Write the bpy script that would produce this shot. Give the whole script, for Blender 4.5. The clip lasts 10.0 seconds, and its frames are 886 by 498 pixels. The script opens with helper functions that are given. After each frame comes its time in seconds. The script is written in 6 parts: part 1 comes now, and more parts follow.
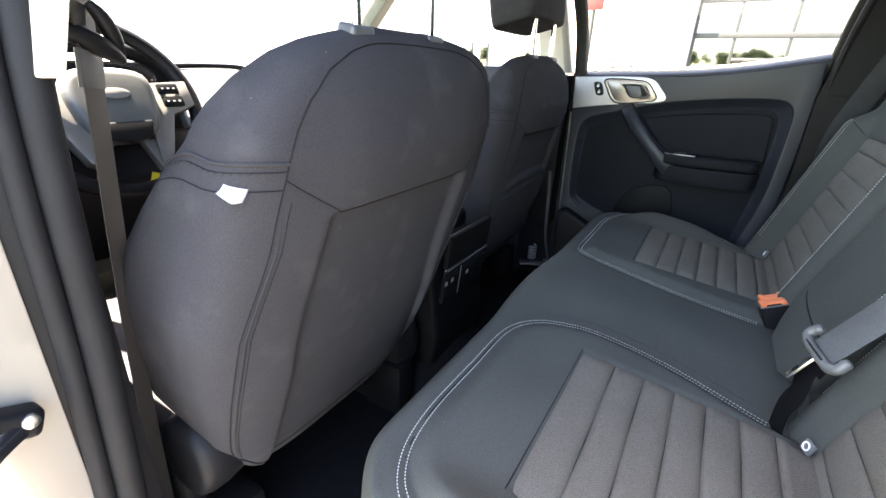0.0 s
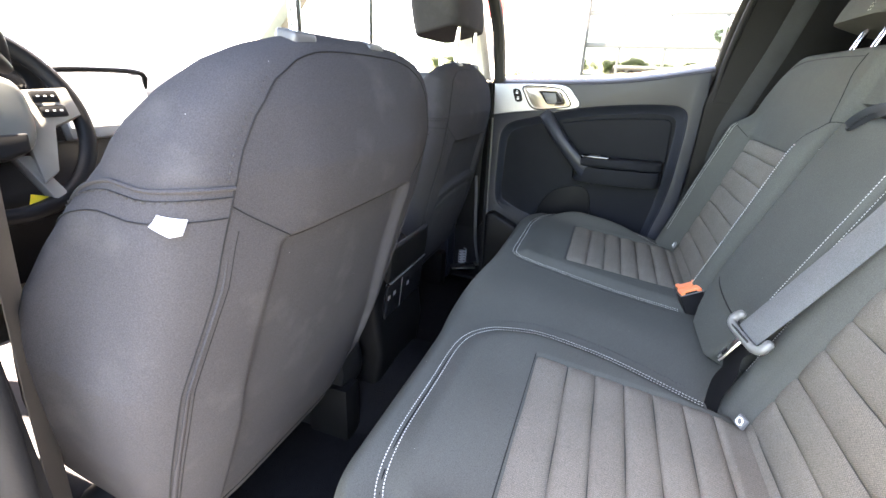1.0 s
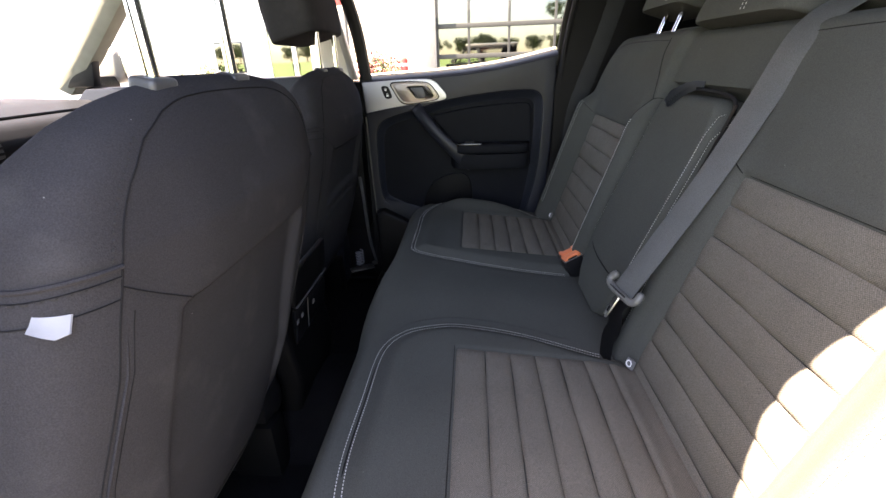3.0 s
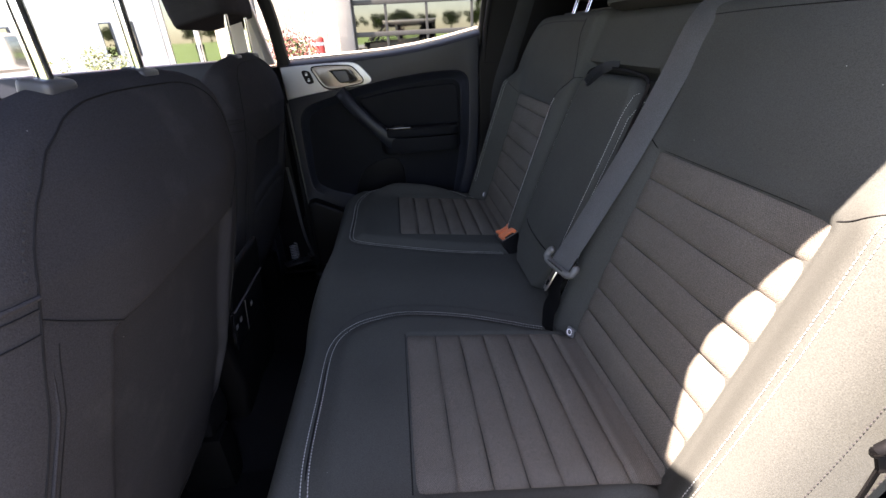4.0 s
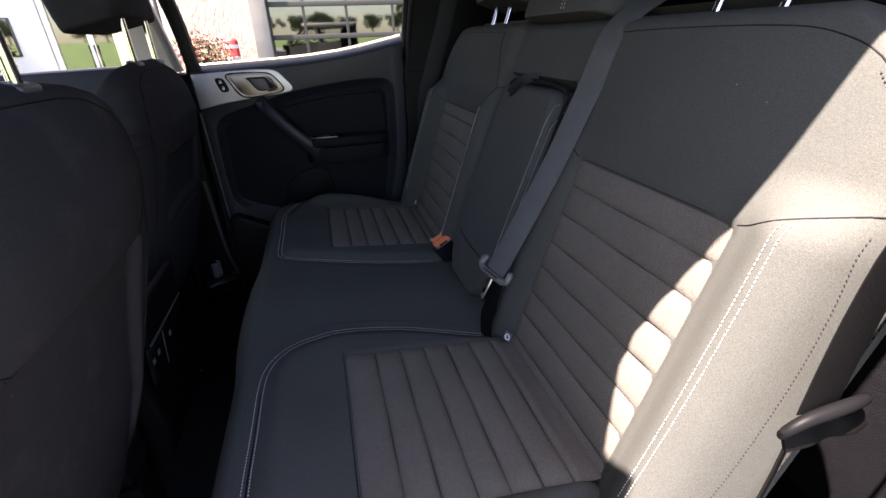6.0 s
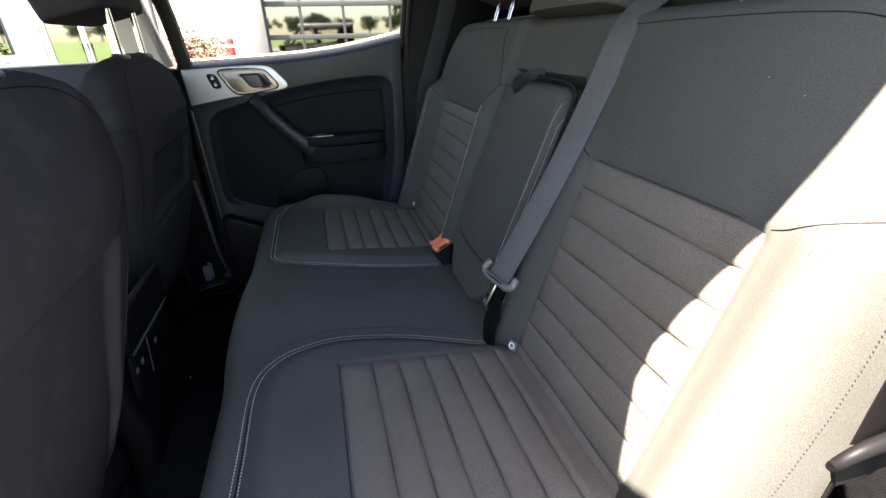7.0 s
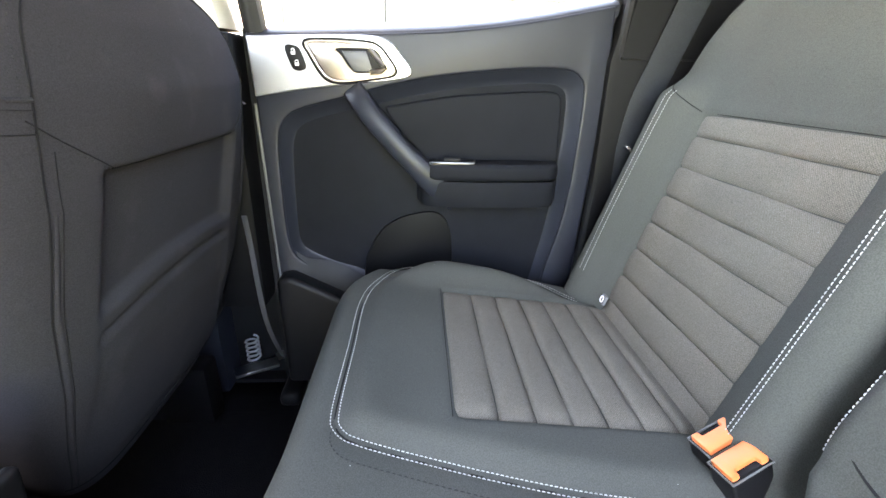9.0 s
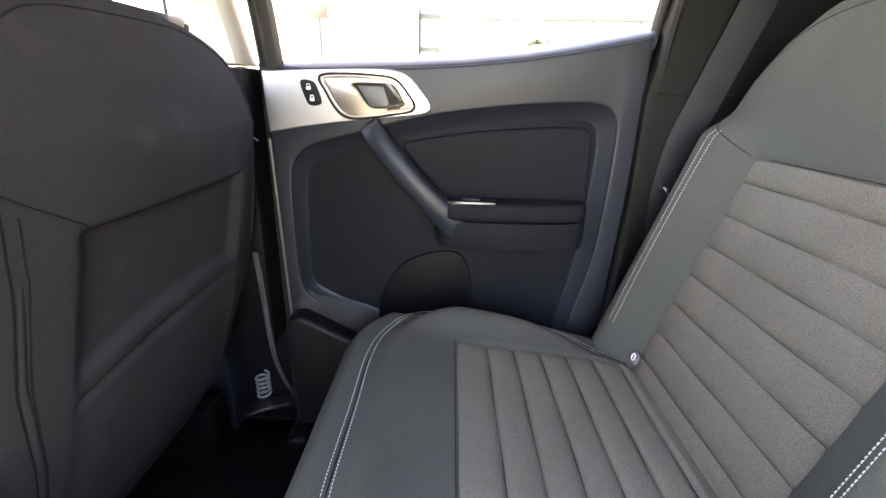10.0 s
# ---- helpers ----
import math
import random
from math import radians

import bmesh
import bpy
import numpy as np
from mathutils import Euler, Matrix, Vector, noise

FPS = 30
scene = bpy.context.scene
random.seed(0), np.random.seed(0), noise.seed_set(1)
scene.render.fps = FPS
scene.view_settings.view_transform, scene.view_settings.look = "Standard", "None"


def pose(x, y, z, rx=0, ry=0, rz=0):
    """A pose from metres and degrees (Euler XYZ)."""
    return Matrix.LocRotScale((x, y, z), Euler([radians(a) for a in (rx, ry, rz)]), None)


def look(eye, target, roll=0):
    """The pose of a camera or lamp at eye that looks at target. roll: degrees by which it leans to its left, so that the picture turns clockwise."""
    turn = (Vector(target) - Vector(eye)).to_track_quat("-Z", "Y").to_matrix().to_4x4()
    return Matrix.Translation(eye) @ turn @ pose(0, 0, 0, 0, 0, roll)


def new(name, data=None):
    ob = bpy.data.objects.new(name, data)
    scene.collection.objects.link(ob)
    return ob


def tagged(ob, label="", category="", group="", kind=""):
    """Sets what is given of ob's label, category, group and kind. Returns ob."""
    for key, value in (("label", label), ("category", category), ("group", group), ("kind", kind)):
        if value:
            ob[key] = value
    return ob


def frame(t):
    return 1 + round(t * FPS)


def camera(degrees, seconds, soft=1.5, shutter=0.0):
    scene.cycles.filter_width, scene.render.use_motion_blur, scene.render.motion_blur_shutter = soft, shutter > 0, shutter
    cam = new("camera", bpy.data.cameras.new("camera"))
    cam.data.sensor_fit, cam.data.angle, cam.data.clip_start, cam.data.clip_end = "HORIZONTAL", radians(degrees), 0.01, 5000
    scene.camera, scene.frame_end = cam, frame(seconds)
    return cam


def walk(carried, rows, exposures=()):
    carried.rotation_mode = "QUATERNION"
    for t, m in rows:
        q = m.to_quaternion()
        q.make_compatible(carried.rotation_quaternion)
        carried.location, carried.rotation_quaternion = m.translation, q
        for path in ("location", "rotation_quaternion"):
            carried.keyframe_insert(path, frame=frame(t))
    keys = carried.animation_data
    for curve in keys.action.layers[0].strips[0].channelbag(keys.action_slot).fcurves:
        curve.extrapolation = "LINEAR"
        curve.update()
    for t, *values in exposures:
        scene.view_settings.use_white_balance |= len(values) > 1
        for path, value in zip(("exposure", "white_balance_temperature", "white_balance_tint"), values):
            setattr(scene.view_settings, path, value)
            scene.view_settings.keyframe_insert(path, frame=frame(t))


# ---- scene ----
cam = camera(90.5, 10.0)
PATH = [
    (0, (-0.842, 0.199, 0.78), (0.748, 1.146, 0.02), 2.2),
    (0.5, (-0.839, 0.235, 0.78), (0.854, 0.999, 0.039), 2.0),
    (1, (-0.841, 0.254, 0.785), (0.915, 0.872, 0.055), 2.7),
    (1.5, (-0.845, 0.259, 0.793), (0.96, 0.729, 0.07), 2.5),
    (2, (-0.852, 0.263, 0.802), (0.98, 0.602, 0.073), 1.3),
    (2.5, (-0.851, 0.268, 0.815), (0.987, 0.499, 0.062), -0.3),
    (4, (-0.846, 0.285, 0.838), (0.946, 0.131, -0.035), -3.0),
    (4.5, (-0.85, 0.291, 0.842), (0.906, -0.081, -0.04), -1.1),
    (5, (-0.845, 0.286, 0.842), (0.905, -0.12, -0.037), -1.9),
    (5.5, (-0.837, 0.285, 0.85), (0.909, -0.151, -0.024), -2.2),
    (7, (-0.793, 0.284, 0.835), (0.948, -0.185, -0.029), -1.5),
    (7.5, (-0.665, 0.299, 0.793), (1.109, -0.091, -0.044), 1.1),
    (8, (-0.466, 0.327, 0.716), (1.343, 0.012, -0.075), 1.6),
    (8.5, (-0.273, 0.335, 0.704), (1.559, 0.119, -0.069), 1.6),
    (9, (-0.143, 0.344, 0.715), (1.714, 0.231, -0.019), 1.5),
    (9.5, (-0.093, 0.335, 0.744), (1.775, 0.28, 0.032), 1.5),
    (10, (-0.077, 0.321, 0.745), (1.806, 0.342, 0.071), 1.5),
]
walk(cam, [(t, look(eye, target, roll)) for t, eye, target, roll in PATH], [(0, 5.67, 7750, 16), (0.5, 6.27, 7950, 17), (1, 6.54, 8050, 17), (1.5, 6.42, 8250, 19), (2.5, 5.37, 8450, 22), (4, 4.15, 7500, 26), (5.5, 3.66, 7200, 28), (7, 4.62, 7550, 20), (7.5, 5.68, 7950, 15), (8, 6.92, 8250, 13), (8.5, 7.34, 8550, 14), (9, 7.22, 8850, 18), (9.5, 7.17, 9150, 22), (10, 6.70, 9150, 25)])

# ---- light ----
world = bpy.data.worlds.new("sky")
scene.world = world
world.use_nodes = True
wn = world.node_tree
sky = wn.nodes.new("ShaderNodeTexSky")
sky.sky_type, sky.sun_disc = "NISHITA", False
sky.sun_elevation, sky.sun_rotation = radians(66), radians(-19)
sky.air_density, sky.dust_density = 1.0, 1.0
wn.links.new(sky.outputs[0], wn.nodes["Background"].inputs[0])
wn.nodes["Background"].inputs[1].default_value = 0.062
SUN_WAY = Vector((0.13, -0.42, -1.0))
sun = new("sun", bpy.data.lights.new("sun", "SUN"))
sun.data.energy, sun.data.angle, sun.data.color = 5.0, radians(0.5), (1.0, 0.95, 0.88)
sun.matrix_world = look((0, 0, 30), Vector((0, 0, 30)) + SUN_WAY)


# ---- materials ----
def material(name, colour, rough=0.6, metal=0.0, dark=None, scale=40.0, amount=0.5, bump=0.1, bump_scale=400.0, bump_dist=0.001,
             weave=0.0, sheen=0.0, specular=0.5, coat=0.0, flecks=0.0, grain=0.0, dust=0.0):
    m = bpy.data.materials.new(name)
    m.use_nodes = True
    nt = m.node_tree
    b = nt.nodes["Principled BSDF"]
    b.inputs["Roughness"].default_value, b.inputs["Metallic"].default_value = rough, metal
    b.inputs["Specular IOR Level"].default_value = specular
    b.inputs["Sheen Weight"].default_value = sheen
    b.inputs["Coat Weight"].default_value = coat
    at = nt.nodes.new("ShaderNodeTexCoord").outputs["Object"]
    dark = dark or tuple(c * 0.75 for c in colour)

    def noise_at(s, detail):
        n = nt.nodes.new("ShaderNodeTexNoise")
        n.inputs["Scale"].default_value, n.inputs["Detail"].default_value = s, detail
        nt.links.new(at, n.inputs["Vector"])
        return n.outputs["Fac"]

    ramp = nt.nodes.new("ShaderNodeValToRGB")
    ramp.color_ramp.elements[0].position, ramp.color_ramp.elements[1].position = 0.5 - amount / 2, 0.5 + amount / 2
    ramp.color_ramp.elements[0].color, ramp.color_ramp.elements[1].color = (*dark, 1), (*colour, 1)
    nt.links.new(noise_at(scale, 4.0), ramp.inputs[0])
    colour_out = ramp.outputs[0]
    height = noise_at(bump_scale, 2.0)
    if weave:
        uv = nt.nodes.new("ShaderNodeUVMap").outputs[0]
        sep = nt.nodes.new("ShaderNodeSeparateXYZ")
        nt.links.new(uv, sep.inputs[0])

        def calc(op, a, b=None):
            n = nt.nodes.new("ShaderNodeMath")
            n.operation = op
            for i, q in enumerate((a, b)):
                if isinstance(q, (int, float)):
                    n.inputs[i].default_value = q
                elif q is not None:
                    nt.links.new(q, n.inputs[i])
            return n.outputs[0]

        k = math.pi * weave
        sa = calc("SINE", calc("MULTIPLY", calc("ADD", sep.outputs[0], sep.outputs[1]), k))
        sb = calc("SINE", calc("MULTIPLY", calc("SUBTRACT", sep.outputs[0], sep.outputs[1]), k))
        dots = calc("ABSOLUTE", calc("MULTIPLY", sa, sb))
        mix = nt.nodes.new("ShaderNodeMix")
        mix.data_type, mix.blend_type = "RGBA", "MULTIPLY"
        mix.inputs[0].default_value = 1.0
        tone = nt.nodes.new("ShaderNodeValToRGB")
        tone.color_ramp.elements[0].position, tone.color_ramp.elements[1].position = 0.1, 0.8
        tone.color_ramp.elements[0].color, tone.color_ramp.elements[1].color = (0.80, 0.80, 0.80, 1), (1.16, 1.16, 1.16, 1)
        nt.links.new(dots, tone.inputs[0])
        nt.links.new(colour_out, mix.inputs[6])
        nt.links.new(tone.outputs[0], mix.inputs[7])
        colour_out = mix.outputs[2]
        height = dots
    if grain:
        fine = nt.nodes.new("ShaderNodeValToRGB")
        fine.color_ramp.elements[0].position, fine.color_ramp.elements[1].position = 0.30, 0.70
        fine.color_ramp.elements[0].color, fine.color_ramp.elements[1].color = (1 - grain, 1 - grain, 1 - grain, 1), (1 + grain, 1 + grain, 1 + grain, 1)
        nt.links.new(noise_at(850.0, 2.0), fine.inputs[0])
        mix = nt.nodes.new("ShaderNodeMix")
        mix.data_type, mix.blend_type = "RGBA", "MULTIPLY"
        mix.inputs[0].default_value = 1.0
        nt.links.new(colour_out, mix.inputs[6])
        nt.links.new(fine.outputs[0], mix.inputs[7])
        colour_out = mix.outputs[2]
    if dust:
        patch = nt.nodes.new("ShaderNodeValToRGB")
        patch.color_ramp.elements[0].position, patch.color_ramp.elements[1].position = 0.56, 0.80
        patch.color_ramp.elements[0].color, patch.color_ramp.elements[1].color = (0, 0, 0, 1), (dust, dust, dust, 1)
        nt.links.new(noise_at(16.0, 7.0), patch.inputs[0])
        mix = nt.nodes.new("ShaderNodeMix")
        mix.data_type = "RGBA"
        nt.links.new(patch.outputs[0], mix.inputs[0])
        nt.links.new(colour_out, mix.inputs[6])
        mix.inputs[7].default_value = (0.16, 0.158, 0.155, 1)
        colour_out = mix.outputs[2]
    if flecks:
        f = nt.nodes.new("ShaderNodeTexVoronoi")
        f.inputs["Scale"].default_value = 28.0
        nt.links.new(at, f.inputs["Vector"])
        spot = nt.nodes.new("ShaderNodeMath")
        spot.operation = "LESS_THAN"
        spot.inputs[1].default_value = 0.018
        nt.links.new(f.outputs["Distance"], spot.inputs[0])
        mix = nt.nodes.new("ShaderNodeMix")
        mix.data_type = "RGBA"
        nt.links.new(spot.outputs[0], mix.inputs[0])
        nt.links.new(colour_out, mix.inputs[6])
        mix.inputs[7].default_value = (flecks, flecks, flecks, 1)
        colour_out = mix.outputs[2]
    nt.links.new(colour_out, b.inputs["Base Color"])
    if bump:
        bp = nt.nodes.new("ShaderNodeBump")
        bp.inputs["Strength"].default_value, bp.inputs["Distance"].default_value = bump, bump_dist
        nt.links.new(height, bp.inputs["Height"])
        nt.links.new(bp.outputs[0], b.inputs["Normal"])
    return m


def clear_glass(name, tint, gloss):
    m = bpy.data.materials.new(name)
    m.use_nodes = True
    nt = m.node_tree
    nt.nodes.remove(nt.nodes["Principled BSDF"])
    t, g, mix = nt.nodes.new("ShaderNodeBsdfTransparent"), nt.nodes.new("ShaderNodeBsdfGlossy"), nt.nodes.new("ShaderNodeMixShader")
    t.inputs[0].default_value, g.inputs["Roughness"].default_value = (*tint, 1), 0.02
    mix.inputs[0].default_value = gloss
    nt.links.new(t.outputs[0], mix.inputs[1])
    nt.links.new(g.outputs[0], mix.inputs[2])
    nt.links.new(mix.outputs[0], nt.nodes["Material Output"].inputs[0])
    return m


FABRIC = material("charcoal_knit", (0.0525, 0.0555, 0.0510), 0.9, 0, (0.0435, 0.0460, 0.0422), 9, 0.7, 0.3, 800, 0.0006, specular=0.05, flecks=0.2, grain=0.2)
# Bench cloth darkened for the front seats, to stand for weaker light there.
SHADED_FABRIC = material("shaded_charcoal_knit", (0.0325, 0.0314, 0.0345), 0.9, 0, (0.0265, 0.0256, 0.0282), 9, 0.7, 0.5, 900, 0.0006, specular=0.03, flecks=0.12, grain=0.18, dust=0.10)
RIBBED = material("rib_weave", (0.106, 0.099, 0.085), 0.9, 0, (0.085, 0.079, 0.068), 12, 0.7, 0.4, 700, 0.0005, weave=380, specular=0.05, flecks=0.15, grain=0.3)
SEAM = material("dark_seam", (0.012, 0.012, 0.013), 0.9, specular=0.1)
THREAD = material("pale_thread", (0.40, 0.40, 0.38), 0.7)
TONAL = material("grey_thread", (0.021, 0.0205, 0.022), 0.8, specular=0.2)
WEBBING = material("belt_webbing", (0.058, 0.061, 0.061), 0.44, 0, (0.046, 0.0485, 0.0485), 30, 0.6, 0.45, 600, 0.0007, specular=0.3, grain=0.3)
DARK_WEB = material("dark_webbing", (0.0120, 0.0142, 0.0172), 0.5, 0, None, 30, 0.6, 0.45, 600, 0.0007, specular=0.12, grain=0.25)
BLACK_WEB = material("black_webbing", (0.0042, 0.0040, 0.0040), 0.6, 0, None, 30, 0.6, 0.45, 600, 0.0007, specular=0.08, grain=0.25)
BROWN_WEB = material("brown_webbing", (0.036, 0.031, 0.028), 0.6, 0, None, 30, 0.6, 0.4, 700, 0.0006)
DOOR_PLASTIC = material("door_plastic", (0.0150, 0.0172, 0.0240), 0.40, 0, (0.0122, 0.0140, 0.0196), 20, 0.6, 0.25, 1100, 0.0004, specular=0.24)
SOFT_PANEL = material("soft_panel", (0.0105, 0.0114, 0.0142), 0.55, 0, None, 20, 0.6, 0.3, 900, 0.0004, specular=0.05)
GREY_EDGE = material("grey_plastic", (0.06, 0.062, 0.067), 0.42, 0, None, 25, 0.5, 0.25, 900, 0.0004)
LIT_LEDGE = material("lit_ledge_plastic", (0.020, 0.021, 0.024), 0.55, 0, None, 25, 0.5, 0.25, 900, 0.0004, specular=0.15)
BLACK = material("black_plastic", (0.008, 0.008, 0.009), 0.45, 0, None, 20, 0.5, 0.2, 900, 0.0004, specular=0.12)
# Darker copy of the black plastic; stands for shade on console, trim and gaps.
DARKENED_BLACK = material("darkened_black_plastic", (0.0045, 0.0045, 0.005), 0.5, 0, None, 20, 0.5, 0.2, 900, 0.0004, specular=0.08)
GLOSS = material("gloss_black", (0.008, 0.008, 0.009), 0.18, 0, None, 20, 0.5, 0.0)
RUBBER = material("rubber_seal", (0.009, 0.0092, 0.0105), 0.65, 0, None, 30, 0.5, 0.3, 300, 0.0008, specular=0.15)
# Hub colour lifted from black to stand for flare over the wheel.
FLARED_HUB = material("flare_lifted_vinyl", (0.075, 0.078, 0.076), 0.5, 0, None, 20, 0.5, 0.2, 700, 0.0005)
CARPET = material("black_carpet", (0.007, 0.007, 0.008), 0.95, 0, (0.004, 0.004, 0.005), 60, 0.6, 0.8, 500, 0.003, specular=0.05)
SILVER = material("satin_silver", (0.42, 0.43, 0.45), 0.38, 0.85, (0.38, 0.39, 0.41), 15, 0.5, 0.1, 900, 0.0003)
WARM_SILVER = material("champagne_silver", (0.38, 0.335, 0.29), 0.28, 0.9, None, 15, 0.5, 0.05, 900, 0.0003)
CHROME = material("chrome", (0.85, 0.85, 0.86), 0.12, 1.0, None, 15, 0.5, 0.0)
STEEL = material("worn_steel", (0.6, 0.6, 0.61), 0.3, 1.0, None, 40, 0.5, 0.2, 300, 0.0006)
BEIGE = material("beige_trim", (0.52, 0.47, 0.39), 0.8, 0, (0.47, 0.42, 0.35), 20, 0.6, 0.3, 700, 0.0006)
# Beige trim darkened to olive grey, standing for the pillars' weaker light.
SHADED_BEIGE = material("beige_trim_darkened", (0.17, 0.165, 0.13), 0.85, 0, None, 20, 0.6, 0.3, 700, 0.0006, specular=0.2)
# Headliner cloth is out of view; darkened to cut light bounced onto the cushion.
HEADLINER = material("darkened_headliner", (0.07, 0.068, 0.066), 0.95, 0, None, 20, 0.6, 0.3, 700, 0.0006, specular=0.1)
PAINT = material("champagne_paint", (0.27, 0.245, 0.215), 0.35, 0.35, (0.25, 0.226, 0.198), 8, 0.6, 0.0, coat=0.6)
RED = material("orange_red_plastic", (0.80, 0.19, 0.06), 0.4, 0, None, 30, 0.5, 0.1)
YELLOW = material("yellow_card", (0.8, 0.62, 0.03), 0.6)
WHITE_TAG = material("white_tag", (0.30, 0.30, 0.32), 0.7)
WHITE_INK = material("white_print", (0.8, 0.8, 0.8), 0.6)
GREY_LIGHT = material("pale_grey_plastic", (0.082, 0.084, 0.082), 0.4)
GREY_TAG = material("grey_tag", (0.10, 0.103, 0.106), 0.6)
# Pale colour and faint glow stand for sky glare on the display.
GLARE_SCREEN = material("display_glass", (0.45, 0.46, 0.47), 0.25)
GLARE_SCREEN.node_tree.nodes["Principled BSDF"].inputs["Emission Color"].default_value = (0.93, 0.97, 1.0, 1)
GLARE_SCREEN.node_tree.nodes["Principled BSDF"].inputs["Emission Strength"].default_value = 0.03
SATIN_GREY = material("satin_grey_plastic", (0.20, 0.195, 0.185), 0.4, 0.3, None, 15, 0.5, 0.05, 900, 0.0003)
GLASS = clear_glass("window_glass", (0.80, 0.83, 0.81), 0.04)
PRIVACY = clear_glass("privacy_glass", (0.62, 0.645, 0.63), 0.05)
TINTED = clear_glass("tinted_glass", (0.14, 0.15, 0.145), 0.05)


# ---- builders ----
def mesh_of(name, verts, faces, mat, parent=None, label="", smooth=True, kind="", uvs=None):
    me = bpy.data.meshes.new(name)
    me.from_pydata([tuple(v) for v in verts], [], faces)
    me.materials.append(mat)
    if smooth:
        me.polygons.foreach_set("use_smooth", [True] * len(me.polygons))
    if uvs:
        layer = me.uv_layers.new(name="cloth")
        layer.data.foreach_set("uv", [c for loop in me.loops for c in uvs[loop.vertex_index]])
    me.update()
    ob = new(name, me)
    if parent:
        ob.parent = parent
    if label or kind:
        tagged(ob, label, kind=kind)
    return ob


def part(name, bm, mat, parent=None, label="", smooth=True, angle=40):
    bmesh.ops.recalc_face_normals(bm, faces=bm.faces)
    me = bpy.data.meshes.new(name)
    bm.to_mesh(me)
    bm.free()
    me.materials.append(mat)
    if smooth:
        me.polygons.foreach_set("use_smooth", [True] * len(me.polygons))
        me.set_sharp_from_angle(angle=radians(angle))
    ob = new(name, me)
    if parent:
        ob.parent = parent
    if label:
        tagged(ob, label)
    return ob


def thing(name, label, category, at=(0, 0, 0), group="", kind=""):
    ob = new(name)
    ob.location = at
    ob.empty_display_size = 0.05
    return tagged(ob, label, category, group, kind)


def grid(fn, nu, nv, wrap=False):
    """Points fn(u, v) for u, v from 0 to 1, with quads."""
    verts = [fn(i / (nu if wrap else nu - 1), j / (nv - 1)) for j in range(nv) for i in range(nu)]
    faces = []
    for j in range(nv - 1):
        for i in range(nu if wrap else nu - 1):
            k = (i + 1) % nu
            faces.append((j * nu + i, j * nu + k, (j + 1) * nu + k, (j + 1) * nu + i))
    return verts, faces


def loft(rings, cap=True):
    n = len(rings[0])
    verts = [p for r in rings for p in r]
    faces = []
    for j in range(len(rings) - 1):
        for i in range(n):
            k = (i + 1) % n
            faces.append((j * n + i, j * n + k, (j + 1) * n + k, (j + 1) * n + i))
    if cap:
        faces += [tuple(range(n))[::-1], tuple(range((len(rings) - 1) * n, len(rings) * n))]
    return verts, faces


def to_bm(verts, faces):
    bm = bmesh.new()
    vs = [bm.verts.new(v) for v in verts]
    for f in faces:
        try:
            bm.faces.new([vs[i] for i in f])
        except ValueError:
            pass
    return bm


def box_bm(x0, x1, y0, y1, z0, z1, bevel=0.0, segs=2):
    bm = bmesh.new()
    bmesh.ops.create_cube(bm, size=1)
    for v in bm.verts:
        v.co = ((x0 + x1) / 2 + v.co.x * (x1 - x0), (y0 + y1) / 2 + v.co.y * (y1 - y0), (z0 + z1) / 2 + v.co.z * (z1 - z0))
    if bevel:
        bmesh.ops.bevel(bm, geom=bm.edges[:], offset=bevel, segments=segs, affect="EDGES", profile=0.6)
    return bm


def turned(bm, m):
    bmesh.ops.transform(bm, matrix=m, verts=bm.verts)
    return bm


def prism_bm(poly, axis, a0, a1, bevel=0.0, segs=2):
    """A polygon of (p, q) pushed along an axis: x -> (y, z), y -> (x, z), z -> (x, y)."""
    def put(p, q, a):
        return {"x": (a, p, q), "y": (p, a, q), "z": (p, q, a)}[axis]
    n = len(poly)
    verts = [put(p, q, a0) for p, q in poly] + [put(p, q, a1) for p, q in poly]
    faces = [tuple(range(n)), tuple(range(n, 2 * n))[::-1]] + [(i, (i + 1) % n, n + (i + 1) % n, n + i) for i in range(n)]
    bm = to_bm(verts, faces)
    bmesh.ops.recalc_face_normals(bm, faces=bm.faces)
    if bevel:
        edges = [e for e in bm.edges if e.calc_face_angle(0) > 0.5]
        bmesh.ops.bevel(bm, geom=edges, offset=bevel, segments=segs, affect="EDGES", profile=0.6)
    return bm


def smooth_path(pts, n, closed=False):
    """A Catmull-Rom run of n points through pts, evenly spaced."""
    p = [Vector(q) for q in pts]
    out = []
    m = len(p) if closed else len(p) - 1
    for i in range(m):
        a, b = p[i], p[(i + 1) % len(p)]
        c = p[i - 1] if (i or closed) else a * 2 - b
        d = p[(i + 2) % len(p)] if (closed or i + 2 < len(p)) else b * 2 - a
        for k in range(24):
            t = k / 24
            out.append(0.5 * ((2 * a) + (b - c) * t + (2 * c - 5 * a + 4 * b - d) * t * t + (3 * a - c - 3 * b + d) * t ** 3))
    out.append(p[0].copy() if closed else p[-1].copy())
    arc = [0.0]
    for a, b in zip(out, out[1:]):
        arc.append(arc[-1] + (b - a).length)
    res, k = [], 0
    for i in range(n):
        s = arc[-1] * i / (n - 1)
        while k < len(arc) - 2 and arc[k + 1] < s:
            k += 1
        f = (s - arc[k]) / max(arc[k + 1] - arc[k], 1e-9)
        res.append(out[k].lerp(out[k + 1], f))
    return res


